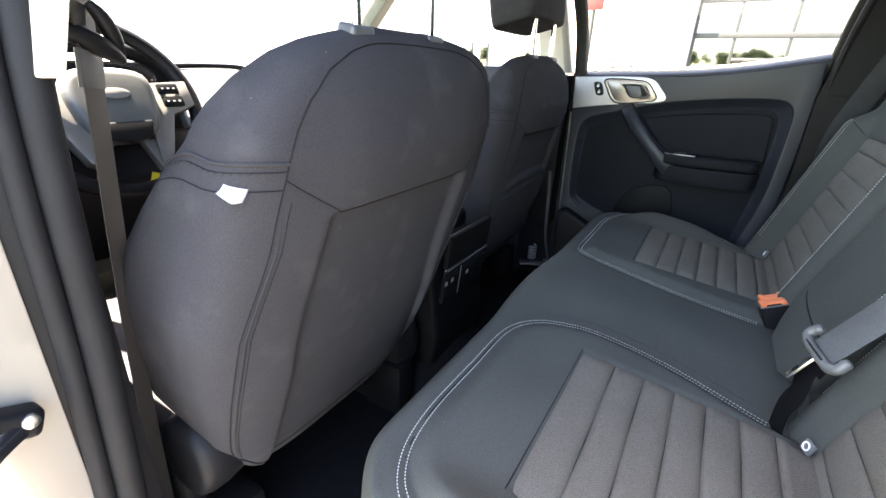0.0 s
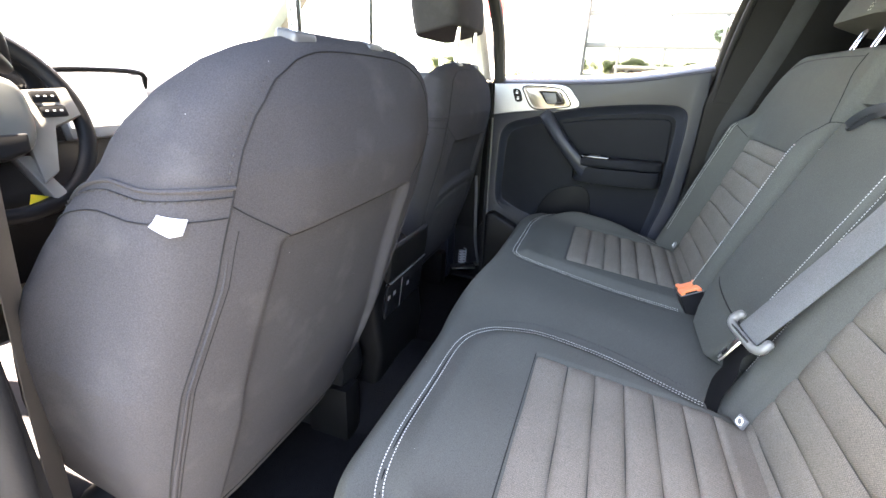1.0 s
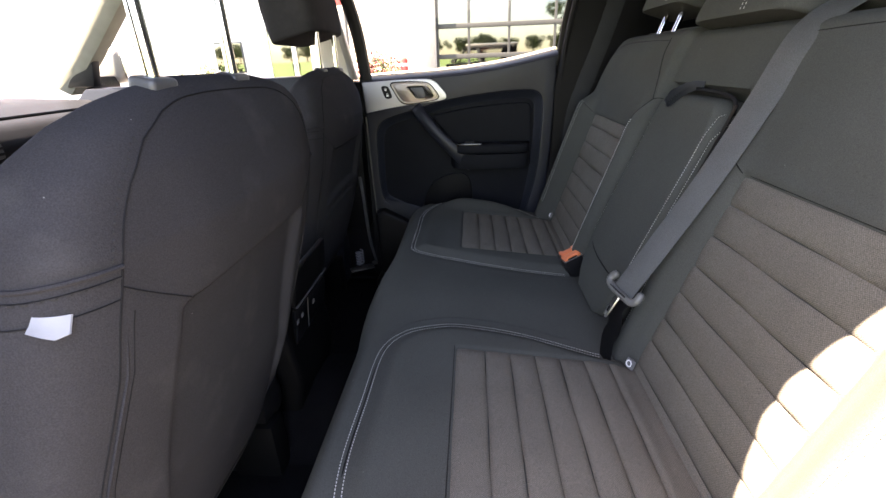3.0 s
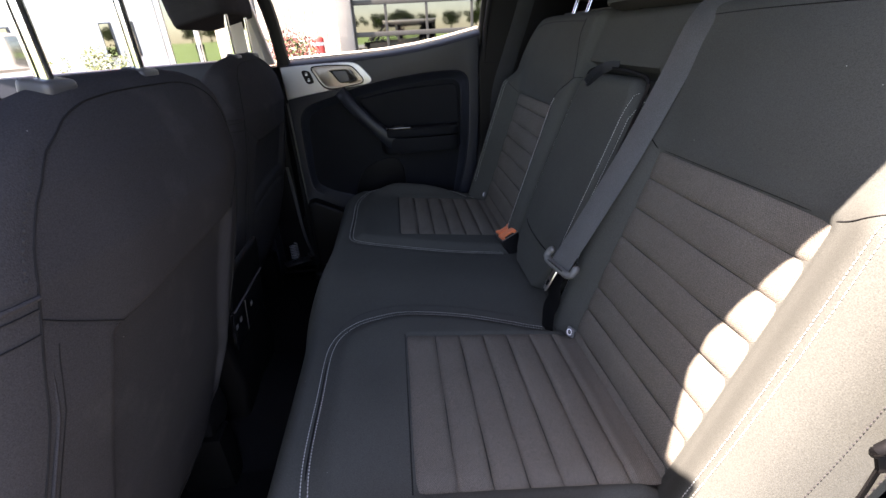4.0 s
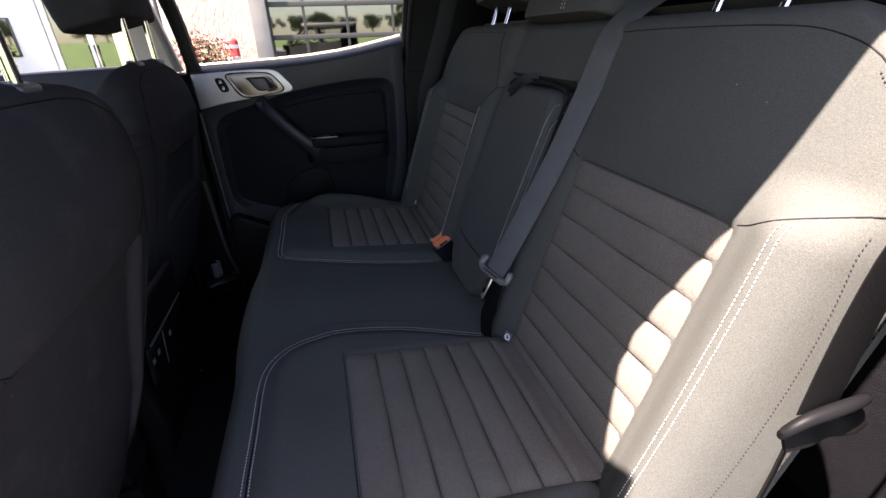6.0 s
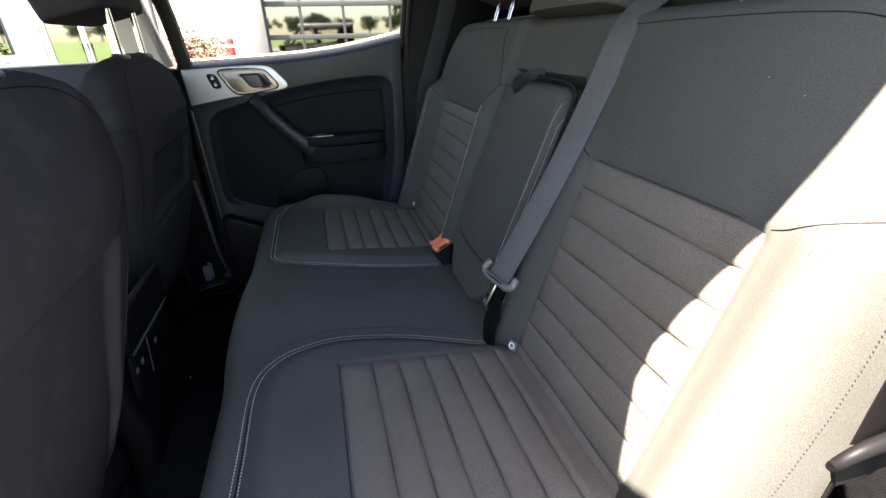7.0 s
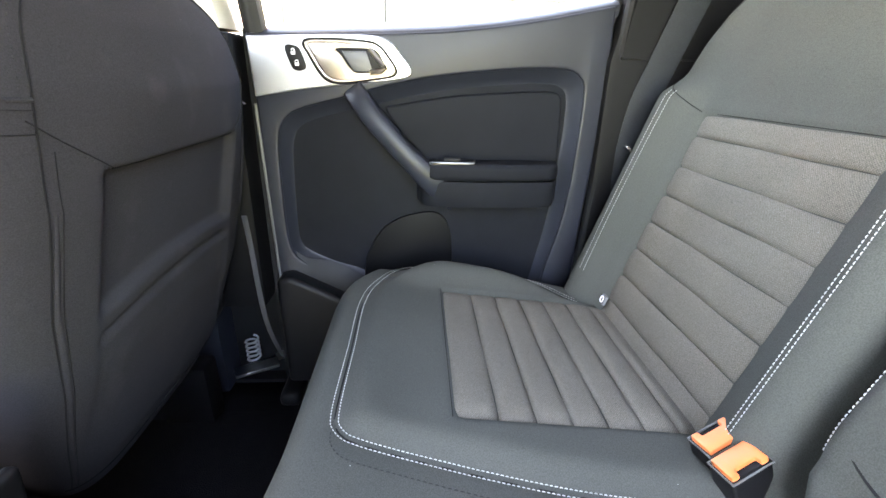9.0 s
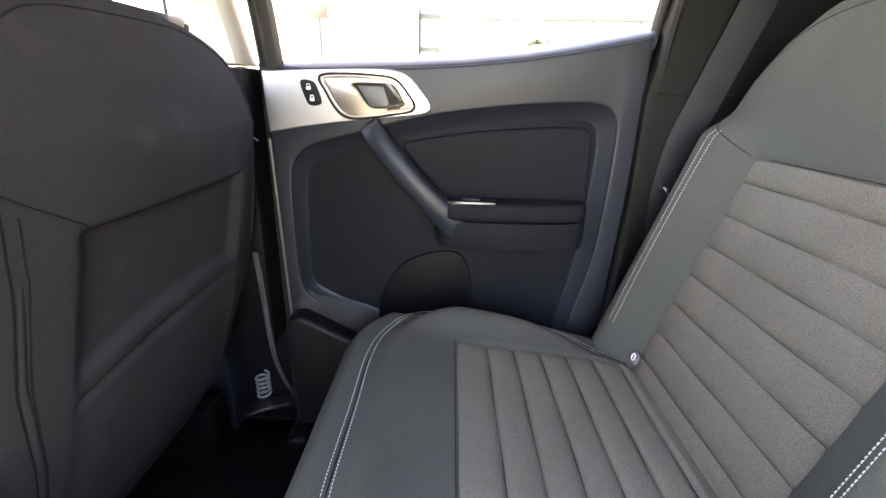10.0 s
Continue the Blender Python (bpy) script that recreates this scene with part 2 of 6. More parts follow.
def tube_bm(pts, r, n=8, flat=1.0, up=(0, 0, 1), cap=True):
    """A tube along pts; r is a number or one per point; flat squeezes it along the second axis."""
    rings = []
    for i, p in enumerate(pts):
        p = Vector(p)
        a, b = Vector(pts[max(i - 1, 0)]), Vector(pts[min(i + 1, len(pts) - 1)])
        t = (b - a).normalized()
        side = t.cross(Vector(up))
        side = side.normalized() if side.length > 1e-4 else t.cross(Vector((0, 1, 0.3))).normalized()
        top = side.cross(t)
        rr = r[i] if isinstance(r, (list, tuple)) else r
        rings.append([p + side * rr * math.cos(a2) + top * rr * flat * math.sin(a2) for a2 in [2 * math.pi * k / n for k in range(n)]])
    v, f = loft(rings, cap)
    return to_bm(v, f)


def ribbon(pts, width, thick, across):
    """A strap along pts, its width along across (one way, or one per point)."""
    rings = []
    for i, p in enumerate(pts):
        p = Vector(p)
        a, b = Vector(pts[max(i - 1, 0)]), Vector(pts[min(i + 1, len(pts) - 1)])
        t = (b - a).normalized()
        w = Vector(across[i] if isinstance(across, list) else across)
        w = (w - t * w.dot(t)).normalized()
        nrm = t.cross(w)
        h, k = width / 2, thick / 2
        prof = [(-h, -k * 0.4), (-h + 0.003, -k), (0, -k), (h - 0.003, -k), (h, -k * 0.4), (h, k * 0.4), (h - 0.003, k), (0, k), (-h + 0.003, k), (-h, k * 0.4)]
        rings.append([p + w * q + nrm * s for q, s in prof])
    return to_bm(*loft(rings))


def step(a, b, x):
    t = min(max((x - a) / (b - a), 0.0), 1.0)
    return t * t * (3 - 2 * t)


def interp(x, xs, ys):
    return float(np.interp(x, xs, ys))


def loop_distance(poly):
    """A function: the signed distance to a closed run of points, positive within."""
    a = np.array([tuple(p)[:2] for p in poly])
    b = np.roll(a, -1, 0)

    def dist(x, y):
        p = np.array((x, y))
        ab, ap = b - a, p - a
        t = np.clip((ap * ab).sum(1) / np.maximum((ab * ab).sum(1), 1e-12), 0, 1)
        d = np.sqrt((((ap - ab * t[:, None])) ** 2).sum(1)).min()
        cond = ((a[:, 1] > y) != (b[:, 1] > y))
        with np.errstate(divide="ignore", invalid="ignore"):
            xs = a[:, 0] + (y - a[:, 1]) * (b[:, 0] - a[:, 0]) / (b[:, 1] - a[:, 1])
        return d if (cond & (x < xs)).sum() % 2 else -d
    return dist


def stitches(name, pts, parent, up_of, mat=None, pitch=0.0062, size=0.0038, r=0.0008, label="pale contrast stitching"):
    """Dashes of thread along pts; up_of(point) is the way out of the cloth."""
    mat = mat or THREAD
    verts, faces = [], []
    total = sum((Vector(b) - Vector(a)).length for a, b in zip(pts, pts[1:]))
    n = max(int(total / pitch), 2)
    even = smooth_path(pts, n * 2 + 1)
    for i in range(n):
        a, c = even[2 * i], even[2 * i + 1]
        t = (c - a).normalized()
        mid = (a + c) / 2
        up = Vector(up_of(mid)).normalized()
        s = t.cross(up).normalized()
        h = size / 2
        base = len(verts)
        for q, w, z in ((-h, 0.35, -0.4), (-h * 0.5, 1, 0.7), (h * 0.5, 1, 0.7), (h, 0.35, -0.4)):
            verts += [mid + t * q - s * r * w + up * r * z, mid + t * q + s * r * w + up * r * z]
        for k in range(3):
            faces.append((base + 2 * k, base + 2 * k + 1, base + 2 * k + 3, base + 2 * k + 2))
        faces += [(base, base + 2, base + 4, base + 6), (base + 1, base + 7, base + 5, base + 3)]
    return mesh_of(name, verts, faces, mat, parent, label, smooth=False, kind="stuff")


# ---- the ground and the buildings outside ----
GROUND = -0.62
STONE = material("split_face_stone", (0.56, 0.51, 0.43), 0.9, 0, (0.40, 0.35, 0.28), 7, 0.5, 0.8, 11, 0.012)
stretch = STONE.node_tree.nodes.new("ShaderNodeMapping")
stretch.inputs["Scale"].default_value = (1.6, 2.6, 1.0)
STONE.node_tree.links.new(STONE.node_tree.nodes["Texture Coordinate"].outputs["Object"], stretch.inputs["Vector"])
for tex in [n for n in STONE.node_tree.nodes if n.type == "TEX_NOISE"]:
    STONE.node_tree.links.new(stretch.outputs[0], tex.inputs["Vector"])
CONCRETE = material("pale_concrete", (0.24, 0.235, 0.22), 0.9, 0, (0.20, 0.195, 0.183), 3, 0.6, 0.5, 60, 0.004)
ASPHALT = material("asphalt", (0.075, 0.075, 0.075), 0.9, 0, (0.05, 0.05, 0.05), 5, 0.6, 0.6, 120, 0.006)
GRASS = material("grass", (0.09, 0.14, 0.03), 0.9, 0, (0.05, 0.09, 0.02), 3, 0.7, 1.0, 30, 0.03)
WALL_WHITE = material("white_render_wall", (0.78, 0.76, 0.72), 0.85, 0, (0.7, 0.68, 0.64), 3, 0.6, 0.4, 80, 0.003)
RED_ROOF = material("red_fascia", (0.55, 0.05, 0.04), 0.5)
ALUMINIUM = material("door_aluminium", (0.055, 0.054, 0.051), 0.45, 0.3)
PANE_DARK = material("workshop_pane", (0.22, 0.232, 0.22), 0.03, 1.0, (0.19, 0.20, 0.19), 4, 0.5, 0.0)


def ground_height(x, y):
    return GROUND + 0.24 * step(2.5, 7.0, x)


v, f = grid(lambda a, b: (-1 * 120 + 240 * a, -120 + 240 * b, 0), 97, 97)
xs = np.sign(np.linspace(-1, 1, 97)) * np.abs(np.linspace(-1, 1, 97)) ** 2.6 * 400
v = [(xs[i % 97], xs[i // 97], ground_height(xs[i % 97], xs[i // 97])) for i in range(97 * 97)]
tagged(mesh_of("ground", v, f, ASPHALT), "grey asphalt forecourt around the parked truck", "ground", kind="structure")

# ---- cabin shell ----
floor = tagged(mesh_of("floor", *loft([[(x, y, z) for x, z in ((-0.74, 0.02), (-0.66, 0.03), (-0.2, 0.03), (-0.15, 0.06), (-0.1, 0.12), (0, 0.135), (0.1, 0.12), (0.15, 0.06), (0.2, 0.03), (0.66, 0.03), (0.74, 0.02), (0.74, -0.1), (-0.74, -0.1))]
                                        for y in np.linspace(-0.5, 2.1, 14)]), CARPET), "black carpeted cabin floor with a low tunnel", "floor", kind="structure")
# Left edge trimmed so the sun patch reaches the bench.
tagged(part("ceiling", prism_bm([(-0.53, 1.235), (-0.51, 1.30), (0, 1.335), (0.51, 1.30), (0.53, 1.235), (0.578, 1.235), (0.565, 1.335), (0, 1.385), (-0.535, 1.335), (-0.548, 1.235)], "y", -0.52, 1.25, 0.008), HEADLINER),
       "unseen cloth headliner, darkened to cut bounced light", "ceiling", kind="structure")
rear_wall = tagged(part("wall_rear", box_bm(-0.74, 0.74, -0.60, -0.52, -0.1, 0.93, 0.01), CARPET), "black trimmed cab rear wall behind the bench", "wall", kind="structure")
for sgn in (-1, 1):
    part("wall_pier", box_bm(*sorted((sgn * 0.56, sgn * 0.74)), -0.60, -0.52, 0.932, 1.36, 0.01), BLACK, rear_wall)
part("rear_window_pane", box_bm(-0.56, 0.56, -0.575, -0.569, 0.93, 1.3), TINTED, rear_wall, "tinted rear window glass")


def side_pillar(name, sgn, y0, y1, lean, label, z0=0.78):
    """An upper pillar with beige trim, narrowing upward; its foot from y0 to y1."""
    rings = []
    for t in np.linspace(0, 1, 9):
        z = z0 + (1.30 - z0) * t
        x = sgn * (0.715 - 0.125 * t ** 1.4)
        ya, yb = y0 + lean * t, y1 + lean * t
        rings.append([(x, ya, z), (x - sgn * 0.03, ya + 0.012, z), (x - sgn * 0.036, (ya + yb) / 2, z), (x - sgn * 0.03, yb - 0.012, z), (x, yb, z), (x + sgn * 0.07, yb - 0.01, z), (x + sgn * 0.07, ya + 0.01, z)])
    return tagged(part(name, to_bm(*loft(rings)), BEIGE), label, "pillar", kind="structure")


right_b = side_pillar("pillar_b_right", 1, 0.66, 0.76, 0.09, "beige trimmed door pillar with a black lower half")
part("lower_trim", box_bm(0.672, 0.79, 0.655, 0.77, 0.26, 0.775, 0.012), DARKENED_BLACK, right_b, "black lower pillar trim")
part("pillar_foot", box_bm(0.775, 0.80, 0.62, 0.80, 0.0, 0.255, 0.008), BLACK, right_b)
part("door_seal", prism_bm([(0.730, 0.6548), (0.732, 0.640), (0.745, 0.626), (0.80, 0.622), (0.84, 0.6548)], "z", 0.02, 0.785, 0.004), RUBBER, right_b, "black rubber door seal")
part("painted_strip", ribbon(smooth_path([(0.668, 0.672, 0.46), (0.668, 0.668, 0.40), (0.668, 0.662, 0.27), (0.692, 0.662, 0.19), (0.735, 0.658, 0.10), (0.75, 0.656, 0.085)], 20), 0.012, 0.003, (0.3, 0.95, 0.1)), GREY_EDGE, right_b, "painted strip beside the seal")
for sgn in (-1, 1):
    rings = []
    for t in np.linspace(0, 1, 10):
        c = Vector((sgn * (0.73 - 0.14 * t ** 1.3), 1.72 - 0.62 * t, 0.78 + 0.52 * t))
        w = 0.028
        rings.append([c + Vector((sgn * 0.04, w, 0.02)), c + Vector((-sgn * 0.01, w, 0.02)), c + Vector((-sgn * 0.022, 0, 0)), c + Vector((-sgn * 0.012, -w, -0.02)), c + Vector((sgn * 0.04, -w, -0.02))])
    tagged(part("pillar_a_right" if sgn > 0 else "pillar_a_left", to_bm(*loft(rings)), SHADED_BEIGE), "windscreen pillar, beige trim darkened to olive grey for shade", "pillar", kind="structure")

# front doors and the windscreen
for sgn in (-1, 1):
    side = "right" if sgn > 0 else "left"
    low = tagged(part("front_door_" + side, prism_bm([(0.775, 0.02), (0.775, 0.80), (1.62, 0.78), (1.72, 0.70), (1.72, 0.02)], "x", *sorted((sgn * 0.70, sgn * 0.86)), 0.012), DOOR_PLASTIC), "closed dark front door below its window", "door", kind="structure")
    part("pane", to_bm([(sgn * 0.755, 0.77, 0.80), (sgn * 0.755, 1.62, 0.79), (sgn * 0.635, 1.08, 1.25), (sgn * 0.635, 0.88, 1.25)], [(0, 1, 2, 3)]), GLASS, low, "clear side window glass")
    # Unseen armrest added to block sun from the driver's cushion side.
    part("armrest", box_bm(*sorted((sgn * 0.652, sgn * 0.698)), 0.79, 1.42, 0.46, 0.60, 0.018, 3), DOOR_PLASTIC, low, "unseen added armrest keeping sun off the seat side")
    rail = smooth_path([(sgn * 0.745, 1.69, 0.79), (sgn * 0.70, 1.45, 1.02), (sgn * 0.635, 1.1, 1.27)], 12)
    part("window_frame", tube_bm(rail, 0.010, 8), RUBBER, low, "black window frame")
    # Hidden post added on the left only, to block sun from the belt.
    if sgn < 0:
        part("sun_block_post", box_bm(-0.74, -0.67, 0.785, 0.87, 0.802, 1.25, 0.008), BLACK, low, "unseen added post keeping sun off the driver's belt")
    part("mirror_sail", prism_bm([(1.69, 0.785), (1.585, 0.785), (1.555, 0.90), (1.60, 0.895)], "x", *sorted((sgn * 0.705, sgn * 0.74)), 0.008), BLACK, low, "black mirror sail panel")
tagged(part("windscreen", to_bm(*grid(lambda a, b: ((2 * a - 1) * (0.72 - 0.12 * b), 1.80 - 0.62 * b + 0.12 * (1 - (2 * a - 1) ** 2) * (1 - 0.6 * b), 0.78 + 0.54 * b), 17, 9)), GLASS), "clear curved windscreen glass", "windscreen", kind="structure")

# Added out of view to block sun coming in under the roof's front edge.
tagged(part("sun_block_front", box_bm(-0.54, 0.56, 1.22, 1.36, 1.205, 1.245, 0.012), HEADLINER), "unseen added bar keeping sun off the floor", "rail", kind="structure")

# left door opening: seal and jamb
jamb = tagged(part("pillar_b_left", prism_bm([(-0.692, 0.655), (-0.690, 0.77), (-0.80, 0.77), (-0.86, 0.74), (-0.86, 0.675), (-0.752, 0.668), (-0.72, 0.655)], "z", -0.12, 0.78, 0.006), BLACK), "dark door pillar with a rubber seal and painted jamb", "pillar", kind="structure")
upper_b = side_pillar("pillar_b_left_upper", -1, 0.655, 0.80, 0.06, "beige trimmed upper door pillar")
part("edge_trim", prism_bm([(-0.704, 0.763), (-0.687, 0.763), (-0.671, 0.82), (-0.60, 1.08), (-0.622, 1.08), (-0.692, 0.82)], "y", 0.628, 0.648, 0.003), BEIGE, upper_b, "beige trim edge")
for k, (xx, yy, rr) in enumerate(((-0.712, 0.650, 0.013), (-0.733, 0.655, 0.009))):
    rail = smooth_path([(xx - 0.02, yy + 0.03, -0.06), (xx - 0.012, yy + 0.008, 0.25), (xx, yy, 0.52), (xx + 0.012, yy, 0.78), (xx + 0.06, yy + 0.035, 1.08), (xx + 0.11, yy + 0.06, 1.26)], 60)
    part("door_seal", tube_bm(rail, rr, 18), RUBBER, jamb, "ribbed black rubber door seal")
part("painted_jamb", prism_bm([(-0.747, 0.662), (-0.862, 0.668), (-0.867, 0.745), (-0.862, 0.765), (-0.855, 0.68), (-0.747, 0.672)], "z", -0.12, 0.785, 0.002), PAINT, jamb, "champagne painted jamb")
check = part("door_check", turned(box_bm(-0.028, 0.022, -0.014, 0.010, -0.014, 0.012, 0.007, 3), pose(-0.786, 0.652, 0.492, 0, 20, 0)), BLACK, jamb, "black door check housing")
part("check_arm", ribbon(smooth_path([(-0.782, 0.640, 0.488), (-0.805, 0.630, 0.482), (-0.835, 0.620, 0.462), (-0.875, 0.612, 0.440)], 16), 0.016, 0.008, (0, 0.55, 0.8)), GLOSS, check, "black check arm")
for xx, zz in ((-0.800, 0.500), (-0.774, 0.492)):
    part("bolt", tube_bm([(xx, 0.642, zz), (xx, 0.636, zz), (xx, 0.6345, zz)], [0.0065, 0.0065, 0.004], 12), STEEL, check, "steel bolt")
tagged(part("door_sill_right", box_bm(0.742, 0.851, -0.35, 1.70, -0.16, 0.028, 0.012), BLACK), "black sill inside the closed doors", "sill", kind="structure")
tagged(part("door_sill", box_bm(-0.87, -0.70, -0.35, 0.66, -0.16, -0.03, 0.012), PAINT), "painted sill under the open rear door", "sill", kind="structure")
# Out of view; bent so its shadow gives the sun patch its edge.
tagged(part("roof_rail_left", tube_bm(smooth_path([(-0.635, 1.2, 1.235), (-0.645, 0.8, 1.24), (-0.64, 0.55, 1.242), (-0.600, 0.40, 1.245), (-0.563, 0.34, 1.246), (-0.537, 0.30, 1.248), (-0.528, 0.25, 1.25), (-0.537, 0.20, 1.25), (-0.550, 0.15, 1.25), (-0.562, 0.10, 1.25), (-0.569, 0.0, 1.25), (-0.572, -0.35, 1.235), (-0.60, -0.55, 1.15)], 40), 0.028, 10), RUBBER), "black sealed roof rail over the open door, bent to shape the sun patch", "rail", kind="structure")
tagged(part("roof_rail_right", tube_bm(smooth_path([(0.575, 1.2, 1.25), (0.575, 0.6, 1.255), (0.575, 0.0, 1.25), (0.58, -0.35, 1.235)], 20), 0.03, 10), RUBBER), "black sealed roof rail over the closed doors", "rail", kind="structure")
tagged(part("cant_rail_right", box_bm(0.585, 0.72, -0.55, 1.24, 1.25, 1.335, 0.012), PAINT), "painted rail above the closed doors", "rail", kind="structure")
# Unseen block added to stop sun leaking beside the headliner.
tagged(part("sun_block_left", box_bm(-0.70, -0.551, 0.40, 1.24, 1.262, 1.335, 0.006), PAINT), "unseen added block keeping sun off the bench cushion", "rail", kind="structure")
for sgn in (-1, 1):
    side = "right" if sgn > 0 else "left"
    quarter = tagged(part("pillar_c_" + side, prism_bm([(0.004 - 0.154 * (sgn < 0), 0.0), (0.004 - 0.146 * (sgn < 0), 0.745), (-0.045 - 0.10 * (sgn < 0), 1.0), (-0.12 - 0.08 * (sgn < 0), 1.27), (-0.53, 1.27), (-0.53, 0.0)], "x", *sorted((sgn * 0.69, sgn * 0.78)), 0.012), DARKENED_BLACK), "black plastic rear pillar trim", "pillar", kind="structure")

# ---- the rear bench ----
X0 = 0.012
LEAN_BACK = radians(18)
BN = Vector((0, math.cos(LEAN_BACK), math.sin(LEAN_BACK)))
BU = Vector((0, -math.sin(LEAN_BACK), math.cos(LEAN_BACK)))


def on_back(x, s, d):
    return Vector((x, 0.0, 0.33)) + BU * s + BN * d


def back_half(s):
    return interp(s, [-0.1, 0.10, 0.40, 0.46, 0.51, 0.545, 0.568, 0.582], [0.645, 0.652, 0.652, 0.640, 0.612, 0.575, 0.535, 0.49])


def right_forward(x):
    """The narrower right backrest is latched a little further forward."""
    return 0.018 * step(0.135, 0.152, x - X0)


def back_depth(x, s):
    a = abs(x - X0)
    d = right_forward(x)
    low = 1 - step(0.36, 0.42, s)
    d += 0.042 * low * math.exp(-((a - 0.592) / 0.045) ** 2)                      # outer bolster
    d += 0.018 * (1 - step(0.35, 0.44, s)) * math.exp(-((a - 0.18) / 0.03) ** 2)    # inner bolster
    d += 0.010 * step(0.36, 0.44, s) * (1 - step(0.50, 0.56, s)) * math.exp(-((a - 0.38) / 0.17) ** 2)
    slot = 0.141 if x < X0 else 0.139
    if a < slot and 0.02 < s < 0.462:
        d -= 0.05 * step(slot, slot - 0.007, a) * step(0.462, 0.455, s)
    if 0.219 < a < 0.531 and s < 0.357:
        d -= 0.006 * step(0.219, 0.228, a) * step(0.531, 0.522, a) * step(0.357, 0.350, s)
    edge = min(back_half(s) - a, (0.582 - s))
    d -= 0.05 * (1 - min(max(edge, 0) / 0.035, 1)) ** 2.2
    return d


bench = thing("rear_bench", "charcoal cloth rear bench with ribbed grey seat panels", "car seat")
NU, NS = 190, 96
s_vals = np.r_[np.linspace(-0.10, 0.50, 72), np.linspace(0.506, 0.582, 24)]


def back_front(i, j):
    s = s_vals[j]
    x = X0 + (2 * i / (NU - 1) - 1) * back_half(s)
    return on_back(x, s, back_depth(x, s))


verts = [back_front(i, j) for j in range(NS) for i in range(NU)]
faces = [(j * NU + i, j * NU + i + 1, (j + 1) * NU + i + 1, (j + 1) * NU + i) for j in range(NS - 1) for i in range(NU - 1)]
off = len(verts)
border = [(i, 0) for i in range(NU)] + [(NU - 1, j) for j in range(1, NS)] + [(i, NS - 1) for i in range(NU - 2, -1, -1)] + [(0, j) for j in range(NS - 2, 0, -1)]
nb = len(border)
for dd in (-0.030, -0.055, -0.065):
    for i, j in border:
        s = s_vals[j]
        x = X0 + (2 * i / (NU - 1) - 1) * (back_half(s) + (0.004 if dd > -0.04 else -0.006))
        verts.append(on_back(x, s + (0.004 if j == NS - 1 and dd > -0.04 else 0), dd))
ring0 = [j * NU + i for i, j in border]
rings = [ring0, list(range(off, off + nb)), list(range(off + nb, off + 2 * nb)), list(range(off + 2 * nb, off + 3 * nb))]
for r0, r1 in zip(rings, rings[1:]):
    faces += [(r0[k], r1[k], r1[(k + 1) % nb], r0[(k + 1) % nb]) for k in range(nb)]
faces.append(tuple(rings[-1]))
part("backrest", to_bm(verts, faces), FABRIC, bench, "charcoal cloth backrest", angle=60)


def rib_piece(name, place, x0, x1, a0, a1, crown, parent, n=22, m=11):
    """A padded strip from x0 to x1 and a0 to a1; place(x, a, h) lifts it off its bed."""
    def fn(u, v):
        vv = (1 - math.cos(math.pi * v)) / 2
        h = crown * (0.62 * (1 - abs(2 * vv - 1) ** 7) + 0.38 * (1 - (2 * vv - 1) ** 2))
        ends = min(u, 1 - u) * (x1 - x0)
        h *= min(1.0, (ends / 0.012 + 0.02)) ** 0.5 if ends < 0.012 else 1.0
        wob = 0.0006 * math.sin(37 * (x0 + u * (x1 - x0)) + 91 * a0)
        return place(x0 + u * (x1 - x0), a0 + (a1 - a0) * vv + wob, h + 0.0012)
    cloth = [(x0 + i / (n - 1) * (x1 - x0), a0 + (a1 - a0) * (1 - math.cos(math.pi * j / (m - 1))) / 2) for j in range(m) for i in range(n)]
    return mesh_of(name, *grid(fn, n, m), RIBBED, parent, uvs=cloth)


def back_bed(x, s, h):
    return on_back(x, s, -0.0055 + right_forward(x) + h)


RIB_LEFT = [-0.045, 0.013, 0.062, 0.107, 0.158, 0.207, 0.259, 0.308, 0.352]
RIB_RIGHT = [-0.045, 0.022, 0.072, 0.123, 0.173, 0.221, 0.269, 0.319, 0.353]
for sgn in (-1, 1):
    xa, xb = sorted((X0 + sgn * 0.224, X0 + sgn * 0.526))
    rib_s = RIB_LEFT if sgn < 0 else RIB_RIGHT
    for a, b in zip(rib_s, rib_s[1:]):
        rib_piece("padded_rib", back_bed, xa, xb, a + 0.0003, b - 0.0003, 0.0048, bench)


def back_line(pts, n, lift=0.0):
    out = []
    for x, s, _ in smooth_path([(x, s, 0) for x, s in pts], n):
        out.append(on_back(x, s, back_depth(x, s) + lift))
    return out


def out_of_back(p):
    return BN


